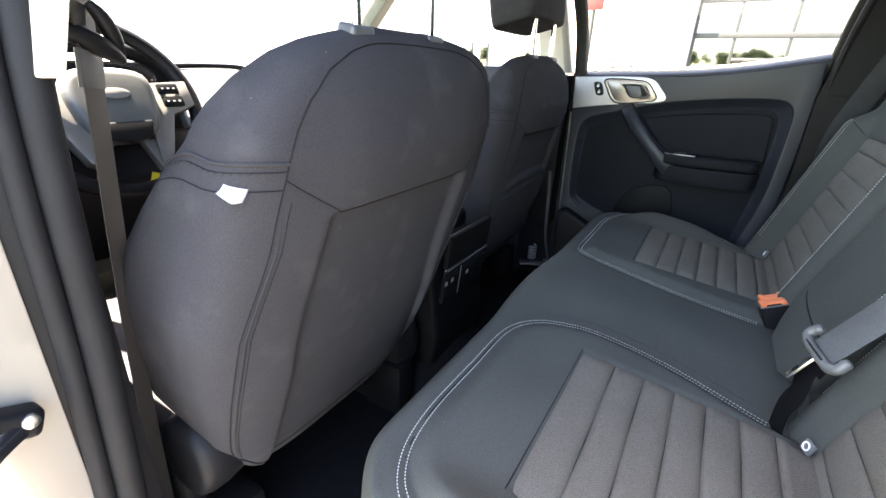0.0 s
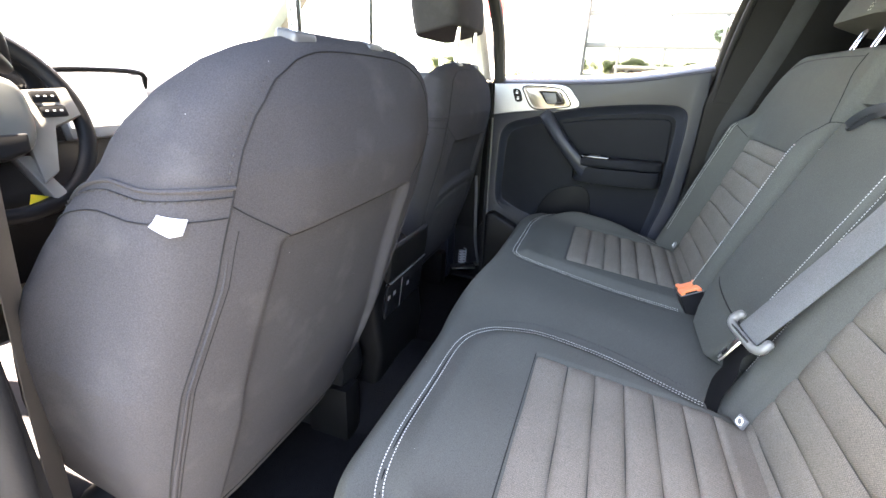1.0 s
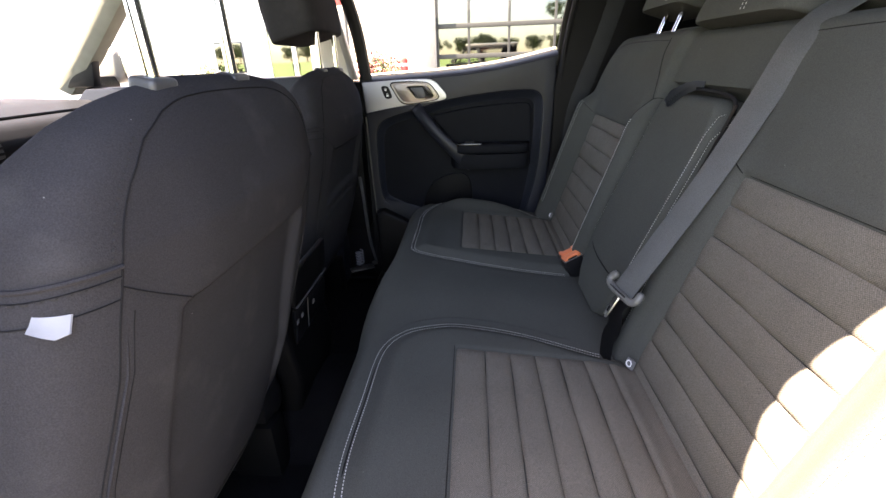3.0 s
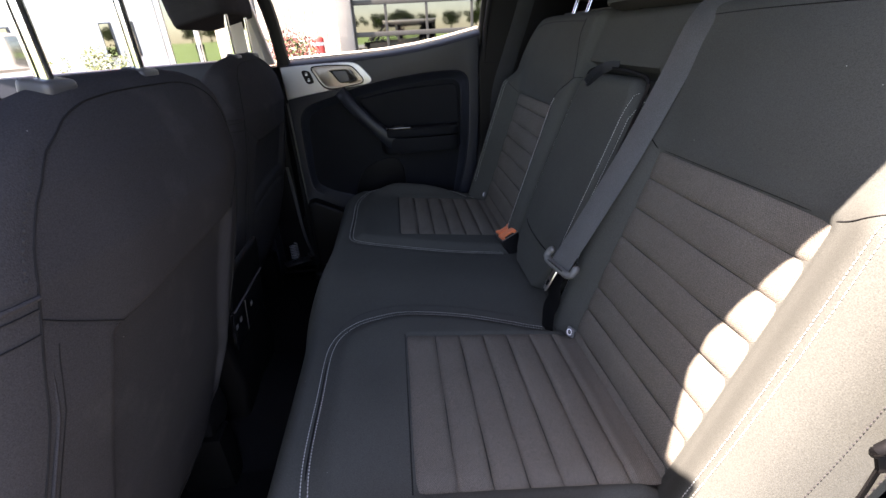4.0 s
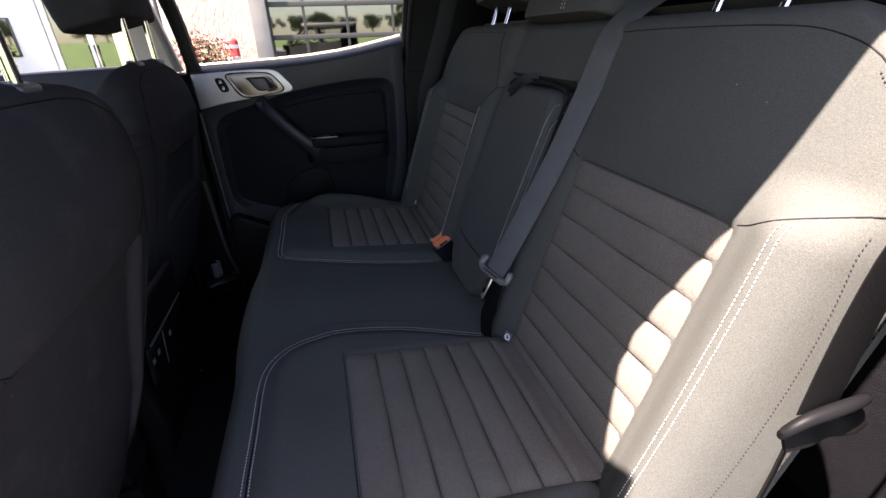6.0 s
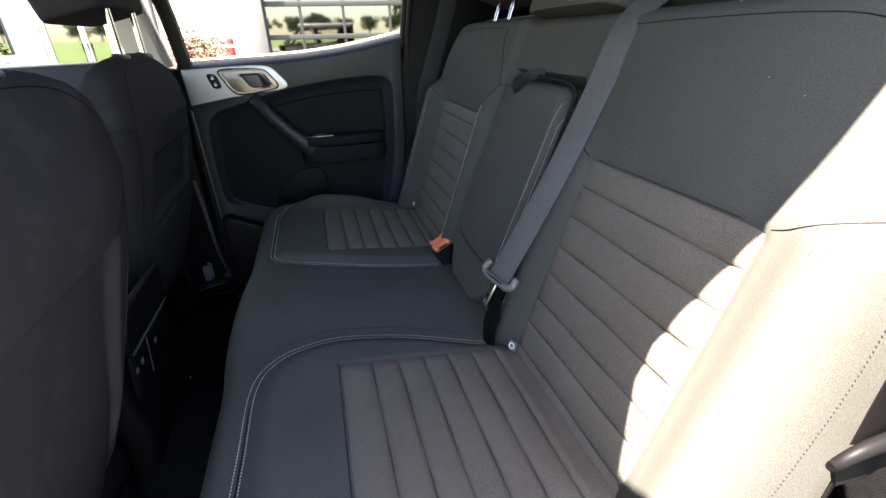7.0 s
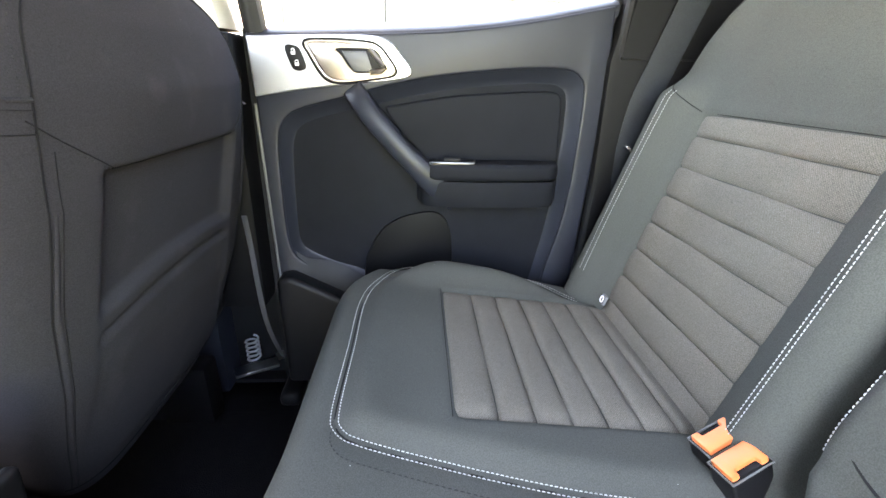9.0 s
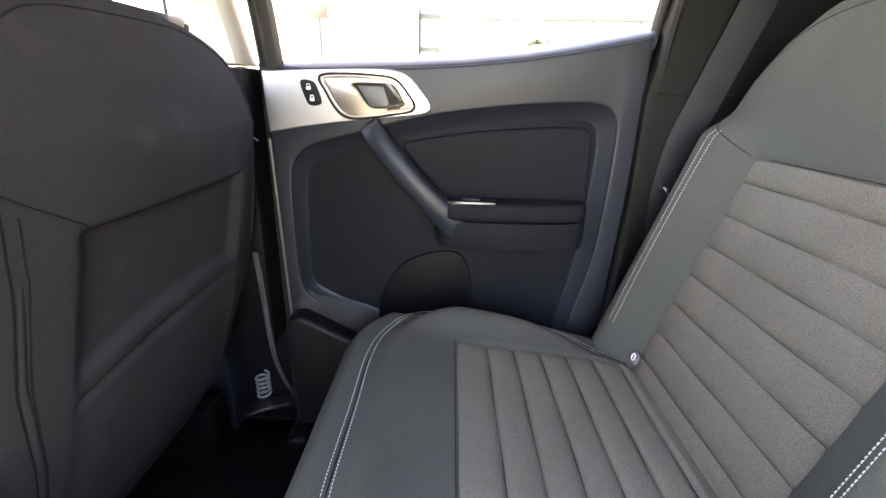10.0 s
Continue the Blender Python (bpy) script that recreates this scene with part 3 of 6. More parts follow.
for sgn in (-1, 1):
    m = lambda pts: [(X0 + sgn * a, s) for a, s in pts]
    part("yoke_seam", tube_bm(back_line(m([(0.526, 0.354), (0.55, 0.362), (0.585, 0.378), (0.625, 0.400), (0.648, 0.41)]), 26), 0.0008, 6), SEAM, bench)
    part("yoke_seam", tube_bm(back_line(m([(0.224, 0.354), (0.205, 0.366), (0.18, 0.395), (0.15, 0.424), (0.139, 0.43)]), 22), 0.0009, 6), SEAM, bench)
    part("panel_seam", tube_bm([on_back(X0 + sgn * a, 0.3545, -0.002 + right_forward(X0 + sgn * a)) for a in np.linspace(0.224, 0.526, 24)], 0.0009, 6), SEAM, bench)
    part("shoulder_seam", tube_bm(back_line(m([(0.15, 0.424), (0.172, 0.47), (0.196, 0.515), (0.20, 0.548)]), 20), 0.0010, 6), SEAM, bench)
    part("top_seam", tube_bm(back_line(m([(0.20, 0.543), (0.3, 0.546), (0.45, 0.546), (0.52, 0.538), (0.575, 0.512), (0.625, 0.45), (0.645, 0.40)]), 40), 0.0007, 6), SEAM, bench)
    for k in (-1, 1):
        stitches("bolster_stitching", back_line(m([(e + k * 0.004, q) for e, q in zip((0.590, 0.592, 0.592, 0.588) if sgn < 0 else (0.578, 0.580, 0.580, 0.577), (0.375, 0.28, 0.16, 0.04))]), 60, 0.0006), bench, out_of_back, pitch=0.0045, size=0.0034, r=0.00042 if sgn < 0 else 0.0007)
        if sgn > 0:
            stitches("bolster_stitching", back_line(m([(0.184 + k * 0.0030, 0.372), (0.184 + k * 0.0030, 0.25), (0.184 + k * 0.0030, 0.1), (0.184 + k * 0.0030, 0.03)]), 60, 0.0006), bench, out_of_back, pitch=0.0048, size=0.0038, r=0.0006)
    rim_run = m([(0.636, 0.385), (0.641, 0.312), (0.643, 0.229), (0.642, 0.115), (0.636, 0.03)])
    stitches("rim_stitching", back_line([(x - sgn * 0.004, s) for x, s in rim_run], 60, 0.0006), bench, out_of_back, TONAL, 0.0044, 0.0027, 0.0006, "dark stitching along the rim")
    stitches("rim_stitching", back_line(m([(0.572, 0.507), (0.60, 0.475), (0.618, 0.43), (0.632, 0.40)]), 40, 0.0006), bench, out_of_back, TONAL, 0.0044, 0.0027, 0.0006, "dark stitching along the rim")
    side = [on_back(X0 + sgn * (back_half(s) + 0.004), s, -0.028) for s in np.linspace(-0.05, 0.45, 60)]
    stitches("edge_stitching", side, bench, lambda p, q=sgn: (q, 0, 0), TONAL, 0.008, 0.005, 0.001, "tonal grey stitching")
    # child-seat anchor tags beside each cushion
    for a in ((0.235,) if sgn < 0 else (0.512,)):
        t0 = on_back(X0 + sgn * a, 0.012 + 0.008 * (sgn > 0), 0.012 + 0.015 * (sgn > 0))
        tg = part("anchor_tag", turned(box_bm(-0.0088, 0.0088, -0.003, 0.003, -0.0088, 0.0088, 0.003), Matrix.Translation(t0) @ pose(0, 0, 0, 18, 0, sgn * -12 + 8)), GREY_TAG, bench, "grey round-printed anchor tag")
        part("printed_ring", turned(tube_bm([(0.0052 * math.cos(q), 0.0034, 0.0052 * math.sin(q)) for q in np.linspace(0, 2 * math.pi, 20)], 0.0011, 5), Matrix.Translation(t0) @ pose(0, 0, 0, 18, 0, sgn * -12 + 8)), WHITE_INK, tg)

# folding centre armrest in the backrest
def arm_half(s):
    return interp(s, [0.0, 0.03, 0.07, 0.12, 0.38, 0.42, 0.44, 0.45], [0.075, 0.105, 0.125, 0.131, 0.131, 0.125, 0.112, 0.09])


def arm_front(u, v):
    s = 0.005 + 0.445 * v
    w = arm_half(s)
    x = X0 + (2 * u - 1) * w
    e = min(w - abs(x - X0), 0.45 - s + 0.004, s + 0.02)
    d = 0.019 + 0.014 * step(0.45, 0.05, s) - 0.055 * (1 - min(max(e, 0) / 0.022, 1)) ** 2.4
    d -= 0.003 * math.exp(-((s - (0.075 + 0.55 * (x - X0) ** 2)) / 0.004) ** 2)
    return on_back(x, s, d)


part("armrest", to_bm(*grid(arm_front, 46, 56)), FABRIC, bench, "folded-up cloth centre armrest", angle=70)


def arm_line(x, sa, sb, n=50):
    return [arm_front((x - X0) / (2 * arm_half(s)) + 0.5, (s - 0.005) / 0.445) + BN * 0.0007 for s in np.linspace(sa, sb, n)]


stitches("armrest_stitching", arm_line(X0 - 0.1135, 0.07, 0.425), bench, out_of_back, pitch=0.0044, size=0.0034, r=0.0007)
stitches("armrest_stitching", arm_line(X0 - 0.1205, 0.075, 0.415), bench, out_of_back, pitch=0.0044, size=0.0034, r=0.0007)
stitches("armrest_stitching", arm_line(X0 + 0.116, 0.09, 0.42), bench, out_of_back, pitch=0.0046, size=0.0036, r=0.0006)
stitches("armrest_stitching", back_line([(X0 - 0.150, 0.05), (X0 - 0.150, 0.2), (X0 - 0.149, 0.40)], 50, 0.0006), bench, out_of_back, pitch=0.0044, size=0.0034, r=0.0007)
# Dark tubes and a black strip laid round the armrest stand for shade.
part("armrest_gap_shade", tube_bm(smooth_path([on_back(X0 - 0.128, 0.425, 0.000), on_back(X0 - 0.115, 0.447, 0.002), on_back(X0 - 0.06, 0.455, 0.004), on_back(X0 + 0.06, 0.455, 0.004), on_back(X0 + 0.115, 0.447, 0.002), on_back(X0 + 0.128, 0.425, 0.000)], 40), 0.0034, 8), SEAM, bench)
part("armrest_slot_shade", ribbon([on_back(X0 - 0.1345, s, 0.006 + 0.012 * step(0.45, 0.05, s)) for s in np.linspace(0.06, 0.44, 30)], 0.009, 0.002, (1, 0, 0)), DARKENED_BLACK, bench, "black strip standing for shade in the armrest slot")
part("armrest_gap_shade", tube_bm(arm_line(X0 - 0.1290, 0.05, 0.41), 0.003, 6), SEAM, bench)
part("armrest_seam", tube_bm(smooth_path([on_back(X0 + a, b, c) for a, b, c in ((0.118, 0.13, 0.026), (0.09, 0.103, 0.031), (0.036, 0.092, 0.0325), (-0.053, 0.091, 0.0325), (-0.105, 0.10, 0.031), (-0.12, 0.12, 0.024))], 30), 0.0016, 6), SEAM, bench)
strap = smooth_path([on_back(X0 + 0.004, 0.466, 0.000), on_back(X0 + 0.009, 0.463, 0.012), on_back(X0 + 0.018, 0.454, 0.026), on_back(X0 + 0.032, 0.439, 0.033), on_back(X0 + 0.047, 0.424, 0.033), on_back(X0 + 0.052, 0.419, 0.030), on_back(X0 + 0.048, 0.421, 0.027), on_back(X0 + 0.034, 0.434, 0.024), on_back(X0 + 0.021, 0.447, 0.020), on_back(X0 + 0.012, 0.458, 0.010)], 50)
part("pull_strap", ribbon(strap, 0.011, 0.0013, (0.25, 0.45, 0.85)), DARK_WEB, bench, "dark woven pull strap")

# cushion
LOOP_OUT = [(0.36, 0.434), (0.48, 0.434), (0.555, 0.418), (0.605, 0.375), (0.628, 0.29), (0.60, 0.14), (0.56, 0.05), (0.55, 0.0)]
LOOP_LEFT = [(0.195, 0.00), (0.19, 0.05), (0.150, 0.18), (0.138, 0.29), (0.150, 0.35), (0.180, 0.40), (0.24, 0.430)] + LOOP_OUT
LOOP_RIGHT = [(0.132, 0.00), (0.134, 0.08), (0.142, 0.18), (0.160, 0.28), (0.181, 0.365), (0.193, 0.408), (0.205, 0.426), (0.235, 0.434)] + LOOP_OUT
loops = {k: smooth_path([(a, b, 0) for a, b in run], 110) for k, run in ((-1, LOOP_LEFT), (1, LOOP_RIGHT))}
within = {k: loop_distance(run) for k, run in loops.items()}


def cushion_top(a, y, side):
    """Height of the cushion at a from its middle and y forward, on one side."""
    z = 0.322 + 0.11 * y
    q = within[side](a, y)
    z += 0.014 * step(0.0, 0.035, q) - 0.004 * math.exp(-(q / 0.0035) ** 2) - 0.003 * math.exp(-((q + 0.011) / 0.003) ** 2) * 0.6
    z += 0.026 * math.exp(-((a - 0.59) / 0.038) ** 2) * step(0.45, 0.30, y) * step(-0.02, 0.22, y)
    if 0.219 < a < 0.531 and y < 0.302:
        z -= 0.006 * step(0.219, 0.228, a) * step(0.531, 0.522, a) * step(0.302, 0.296, y)
    z += 0.008 * math.exp(-(a / 0.10) ** 2)
    z -= 0.006 * math.exp(-((a - 0.30) / 0.09) ** 2 - ((y - 0.36) / 0.035) ** 2)
    return z


NUc, NVc = 200, 104
prof = [(y, 0, 0) for y in np.linspace(-0.07, 0.455, 78)] + [(0.455, t, 0) for t in np.linspace(0.06, 1, 17)] + [(0.455, 1, t) for t in np.linspace(0.12, 1, 9)]
verts, half = [], 0.655
for y, arc, tail in prof:
    for i in range(NUc):
        u = 2 * i / (NUc - 1) - 1
        a = abs(u) * half
        front = 0.036 + 0.012 * math.exp(-(a / 0.16) ** 4) - 0.03 * step(0.50, 0.655, a)
        yy = y - (0.06 * step(0.52, 0.655, a) ** 1.5 if y > 0.2 else 0) * step(0.2, 0.45, y)
        z = cushion_top(a, y, -1 if u < 0 else 1)
        z -= 0.07 * (1 - min((half - a) / 0.05, 1)) ** 2
        if arc:
            yy += front * 1.25 * math.sin(arc * math.pi / 2)
            z -= 0.13 * (1 - math.cos(arc * math.pi / 2))
        if tail:
            yy -= 0.05 * tail
            z -= 0.13 * tail
        verts.append((X0 + u * half, yy, z))
n = len(prof)
faces = [(j * NUc + i, j * NUc + i + 1, (j + 1) * NUc + i + 1, (j + 1) * NUc + i) for j in range(n - 1) for i in range(NUc - 1)]
base = len(verts)
left = [j * NUc for j in range(n)]
right = [j * NUc + NUc - 1 for j in range(n)]
verts += [(X0 - half, -0.07, 0.10), (X0 + half, -0.07, 0.10)]
faces += [tuple(left[::-1]) + (base,), tuple(right) + (base + 1,)]
part("cushion", to_bm(verts, faces), FABRIC, bench, "charcoal cloth seat cushion", angle=60)
part("seat_base", box_bm(-0.62, 0.64, -0.05, 0.44, 0.03, 0.24, 0.02), CARPET, bench, "carpeted storage box under the cushion")


def seat_bed(x, y, h):
    a = abs(x - X0)
    return Vector((x, y, 0.322 + 0.11 * y + 0.014 * step(0.0, 0.035, within[1 if x > X0 else -1](a, min(max(y, 0.02), 0.42))) - 0.0055 + h))


RIB_Y = [0.304, 0.253, 0.210, 0.167, 0.125, 0.082, 0.040, -0.01]
for sgn in (-1, 1):
    xa, xb = sorted((X0 + sgn * 0.224, X0 + sgn * 0.526))
    for a, b in zip(RIB_Y, RIB_Y[1:]):
        rib_piece("padded_rib", seat_bed, xa, xb, b + 0.0003, a - 0.0003, 0.0068, bench)
    for k in (-1, 1):
        line = [(X0 + sgn * p.x, p.y) for p in loops[sgn][4:-4]]
        off_line = []
        for i, (x, y) in enumerate(line):
            a, b = line[max(i - 1, 0)], line[min(i + 1, len(line) - 1)]
            t = Vector((b[0] - a[0], b[1] - a[1], 0)).normalized()
            q = Vector((x, y, 0)) + Vector((-t.y, t.x, 0)) * 0.0042 * k
            off_line.append(Vector((q.x, q.y, cushion_top(abs(q.x - X0), q.y, sgn) + 0.0007)))
        stitches("cushion_stitching", off_line, bench, lambda p: (0, -0.11, 1), pitch=0.0048, size=0.0035, r=0.0006)
    outer = [(p.x - 0.026 * step(0.5, 0.2, p.x), p.y) for p in loops[sgn][6:44]]
    stitches("outer_stitching", [Vector((X0 + sgn * a, y, cushion_top(a, y, sgn) + 0.0005)) for a, y in outer], bench, lambda p: (0, -0.11, 1), TONAL, 0.006, 0.004, 0.0006, "tonal grey stitching")
    seam_line = [Vector((X0 + sgn * p.x, p.y, cushion_top(p.x, p.y, sgn) + 0.0002)) for p in loops[sgn][2:-2]]
    part("cushion_seam", tube_bm(seam_line, 0.0012, 6), SEAM, bench)
    part("panel_seam", tube_bm([Vector((X0 + sgn * a, 0.3055, cushion_top(a, 0.310, sgn) - 0.0006)) for a in np.linspace(0.222, 0.528, 24)], 0.0008, 6), SEAM, bench)


def rear_pad(w, h, d):
    """A boxy cushion with a flat underside, a crisp lower edge and a softly bulging front."""
    rings = []
    for t, k, q in ((0.0, 0.93, 0.86), (0.0, 0.975, 0.96), (0.03, 1.0, 1.0), (0.15, 1.01, 1.05), (0.4, 1.01, 1.08), (0.65, 0.99, 1.04), (0.82, 0.96, 0.95), (0.92, 0.91, 0.82), (0.98, 0.83, 0.62), (1.0, 0.70, 0.36)):
        ring = []
        for i in range(56):
            c, sn = math.cos(2 * math.pi * i / 56), math.sin(2 * math.pi * i / 56)
            ring.append((math.copysign(abs(c) ** 0.30, c) * w / 2 * k, math.copysign(abs(sn) ** 0.34, sn) * d / 2 * q - 0.02 * t, t * h))
        rings.append(ring)
    return to_bm(*loft(rings))


def headrest(at, w, h, d, label, posts):
    """A rear headrest whose underside middle is at the given point, on two posts."""
    own = thing("headrest", label, "headrest", group="rear headrests")
    m = Matrix.Translation(at) @ pose(0, 0, 0, 18, 0, 0)
    part("pad", turned(rear_pad(w, h, d), m), FABRIC, own, angle=70)
    for q in (-1, 1):
        part("post", turned(tube_bm([(q * posts, 0, -0.07), (q * posts, 0, 0.03)], 0.0065, 12), m), CHROME, own, "chrome headrest post")
    for q in (-0.040, -0.030) if w > 0.27 else (-0.058, -0.050):
        pts = [m @ Vector((q, d / 2 * interp(t, [0.03, 0.15, 0.4, 0.65, 0.82, 0.92], [1.0, 1.05, 1.08, 1.04, 0.95, 0.82]) - 0.02 * t + 0.001, t * h)) for t in np.linspace(0.04, 0.9, 30)]
        stitches("headrest_stitching", pts, own, lambda p: (0, 0.95, 0.3))
    return own


headrest(on_back(-0.005, 0.570, -0.022), 0.29, 0.16, 0.10, "charcoal cloth centre rear headrest pushed down", 0.06)
headrest(on_back(0.385, 0.626, -0.028), 0.25, 0.17, 0.10, "charcoal cloth rear headrest raised on chrome posts", 0.045)
headrest(on_back(-0.375, 0.626, -0.028), 0.25, 0.17, 0.10, "charcoal cloth rear headrest raised on chrome posts", 0.045)


# ---- belts and buckles on the bench ----
belt = thing("centre_seat_belt", "grey woven seat belt hanging over the backrest", "seat belt")
run = smooth_path([on_back(-0.186, 0.66, -0.10), on_back(-0.188, 0.60, -0.035), on_back(-0.186, 0.545, 0.004), on_back(-0.184, 0.45, 0.012), on_back(-0.182, 0.33, 0.024), on_back(-0.182, 0.21, 0.044), on_back(-0.180, 0.117, 0.060)], 50)
part("webbing", ribbon(run, 0.047, 0.0018, (0.95, 0.28, 0.1)), WEBBING, belt, "grey herringbone webbing")
bar = smooth_path([on_back(-0.1508, 0.136, 0.067), on_back(-0.1470, 0.129, 0.071), on_back(-0.1478, 0.120, 0.074), on_back(-0.1551, 0.115, 0.073), on_back(-0.1680, 0.1135, 0.070), on_back(-0.1818, 0.1135, 0.066), on_back(-0.1964, 0.1135, 0.061), on_back(-0.2084, 0.114, 0.056), on_back(-0.2153, 0.119, 0.052), on_back(-0.2153, 0.128, 0.049), on_back(-0.2110, 0.135, 0.047)], 60)
tongue = part("tongue", tube_bm(bar, [0.0062 + 0.0008 * abs(2 * k / 59 - 1) ** 2 - 0.0035 * max(0.0, abs(2 * k / 59 - 1) - 0.93) / 0.07 for k in range(60)], 12, 1.0), GREY_LIGHT, belt, "pale grey plastic belt tongue")
part("tongue_groove", tube_bm(smooth_path([on_back(-0.1612, 0.1165, 0.0762), on_back(-0.1818, 0.1165, 0.0708), on_back(-0.2024, 0.1165, 0.0640)], 12), 0.0016, 6), SEAM, tongue, "dark groove along the tongue")
bm = prism_bm([(-0.0135, 0.0), (0.0135, 0.0), (0.0135, -0.034), (0.009, -0.046), (0.004, -0.046), (0.004, -0.038), (-0.004, -0.038), (-0.004, -0.046), (-0.009, -0.046), (-0.0135, -0.034)], "y", -0.0016, 0.0016, 0.0008)
BLADE = Matrix.Translation(on_back(-0.176, 0.106, 0.062)) @ pose(0, 0, 0, 26, 8, -10)
part("latch_blade", turned(bm, BLADE @ Matrix.Diagonal((0.84, 1, 0.92, 1))), STEEL, tongue, "bright steel latch blade")
part("latch_slot", turned(box_bm(-0.006, 0.006, -0.0021, 0.0021, -0.033, -0.022, 0.001), BLADE), SEAM, tongue)
# Strip coloured near black to stand for the shaded gap under the tongue.
fold = smooth_path([on_back(-0.182, 0.112, 0.052), on_back(-0.177, 0.085, 0.056), on_back(-0.189, 0.055, 0.050), on_back(-0.180, 0.02, 0.044), on_back(-0.188, -0.03, 0.03)], 24)
part("lower_webbing", ribbon(fold, 0.034, 0.0018, (0.95, 0.28, 0.1)), DARKENED_BLACK, belt, "lower webbing blackened to stand for the dark gap")


def buckle(at, side, label):
    """A buckle standing between cushion and backrest; side: which long edge has the slot."""
    own = thing("belt_buckle", label, "buckle", group="belt buckles")
    across, up = Vector((0.22, -0.90, 0.38)).normalized(), Vector((0, 0.39, 0.92))
    up = (up - across * up.dot(across)).normalized()
    m = Matrix.Translation(at) @ Matrix((across, up.cross(across), up)).transposed().to_4x4()
    part("housing", turned(box_bm(-0.0235, 0.0235, -0.0150, 0.0150, -0.080, 0.0, 0.004, 3), m), BLACK, own, "black buckle housing")
    k = side
    rim = [(-0.0235, -0.0150), (0.0235, -0.0150), (0.0235, 0.0150), (-0.0235, 0.0150), (-0.0235, -0.0150)]
    part("edge_trim", turned(tube_bm([(x, y, -0.0005) for x, y in rim], 0.0012, 6), m), GREY_LIGHT, own, "pale rim round the button")
    face = [(-0.0215, -k * 0.0130), (0.0215, -k * 0.0130), (0.0215, k * 0.0125), (0.0125, k * 0.0125), (0.0125, k * 0.0060), (-0.0125, k * 0.0060), (-0.0125, k * 0.0125), (-0.0215, k * 0.0125)]
    part("press_button", turned(prism_bm(face, "z", -0.004, 0.0055, 0.0022, 2), m), RED, own, "orange-red press button")
    part("latch_slit", turned(box_bm(-0.012, 0.012, *sorted((k * 0.0070, k * 0.0122)), -0.002, 0.0012, 0.0008), m), SEAM, own)
    return own


buckle(Vector((0.198, 0.0295, 0.369)), 1, "black belt buckle with an orange-red button")
buckle(Vector((0.164, 0.0295, 0.371)), -1, "black belt buckle with an orange-red button")

side_belt = thing("outer_seat_belt", "dark seat belt running down the rear pillar", "seat belt")
run = smooth_path([(0.672, -0.172, 1.04), (0.673, -0.165, 1.00), (0.675, -0.132, 0.88), (0.680, -0.090, 0.75), (0.685, -0.062, 0.64), (0.690, -0.05, 0.40)], 30)
part("webbing", ribbon(run, 0.050, 0.0018, (0.15, 0.95, 0.25)), DARK_WEB, side_belt, "dark webbing")
part("belt_guide", tube_bm(smooth_path([(0.668, -0.140, 1.040), (0.664, -0.172, 1.050), (0.668, -0.204, 1.036), (0.676, -0.204, 1.026), (0.674, -0.172, 1.036), (0.676, -0.140, 1.030)], 24), 0.005, 8), GLOSS, side_belt, "black belt guide loop")

# belt hanging at the open side
near_belt = thing("near_seat_belt", "dark seat belt with a black tongue beside the bench", "seat belt")
run = smooth_path([on_back(-0.645, 0.64, -0.06), on_back(-0.652, 0.52, 0.010), on_back(-0.655, 0.40, 0.034), on_back(-0.656, 0.35, 0.033), on_back(-0.657, 0.30, 0.024), on_back(-0.658, 0.25, 0.012)], 30)
part("webbing", ribbon(run, 0.048, 0.0018, (-0.05, 0.95, 0.30)), BLACK_WEB, near_belt, "dark webbing")
part("tongue", tube_bm(smooth_path([on_back(-0.657, 0.220, 0.030), on_back(-0.661, 0.228, 0.037), on_back(-0.664, 0.244, 0.026), on_back(-0.665, 0.260, -0.008), on_back(-0.661, 0.264, -0.033), on_back(-0.656, 0.257, -0.041)], 30), [0.0035 + 0.0022 * math.sin(math.pi * k / 29) for k in range(30)], 10), DARKENED_BLACK, near_belt, "black belt tongue")
part("webbing_fold", ribbon(smooth_path([on_back(-0.659, 0.214, 0.026), on_back(-0.662, 0.224, 0.008), on_back(-0.660, 0.232, -0.012), on_back(-0.663, 0.238, -0.034), on_back(-0.658, 0.243, -0.058)], 20), 0.017, 0.004, (0.35, 0.25, 0.9)), BLACK_WEB, near_belt, "folded webbing end")
part("lower_webbing", ribbon(smooth_path([on_back(-0.659, 0.214, 0.02), on_back(-0.659, 0.146, 0.005), on_back(-0.662, 0.05, 0.010), on_back(-0.668, -0.10, 0.012), on_back(-0.670, -0.26, 0.02)], 16), 0.012, 0.003, (-0.3, 0.9, 0.2)), BLACK_WEB, near_belt)


# ---- the front seats ----
FS_LEAN = radians(15.5)
FN = Vector((0, -math.cos(FS_LEAN), -math.sin(FS_LEAN)))
FU = Vector((0, -math.sin(FS_LEAN), math.cos(FS_LEAN)))


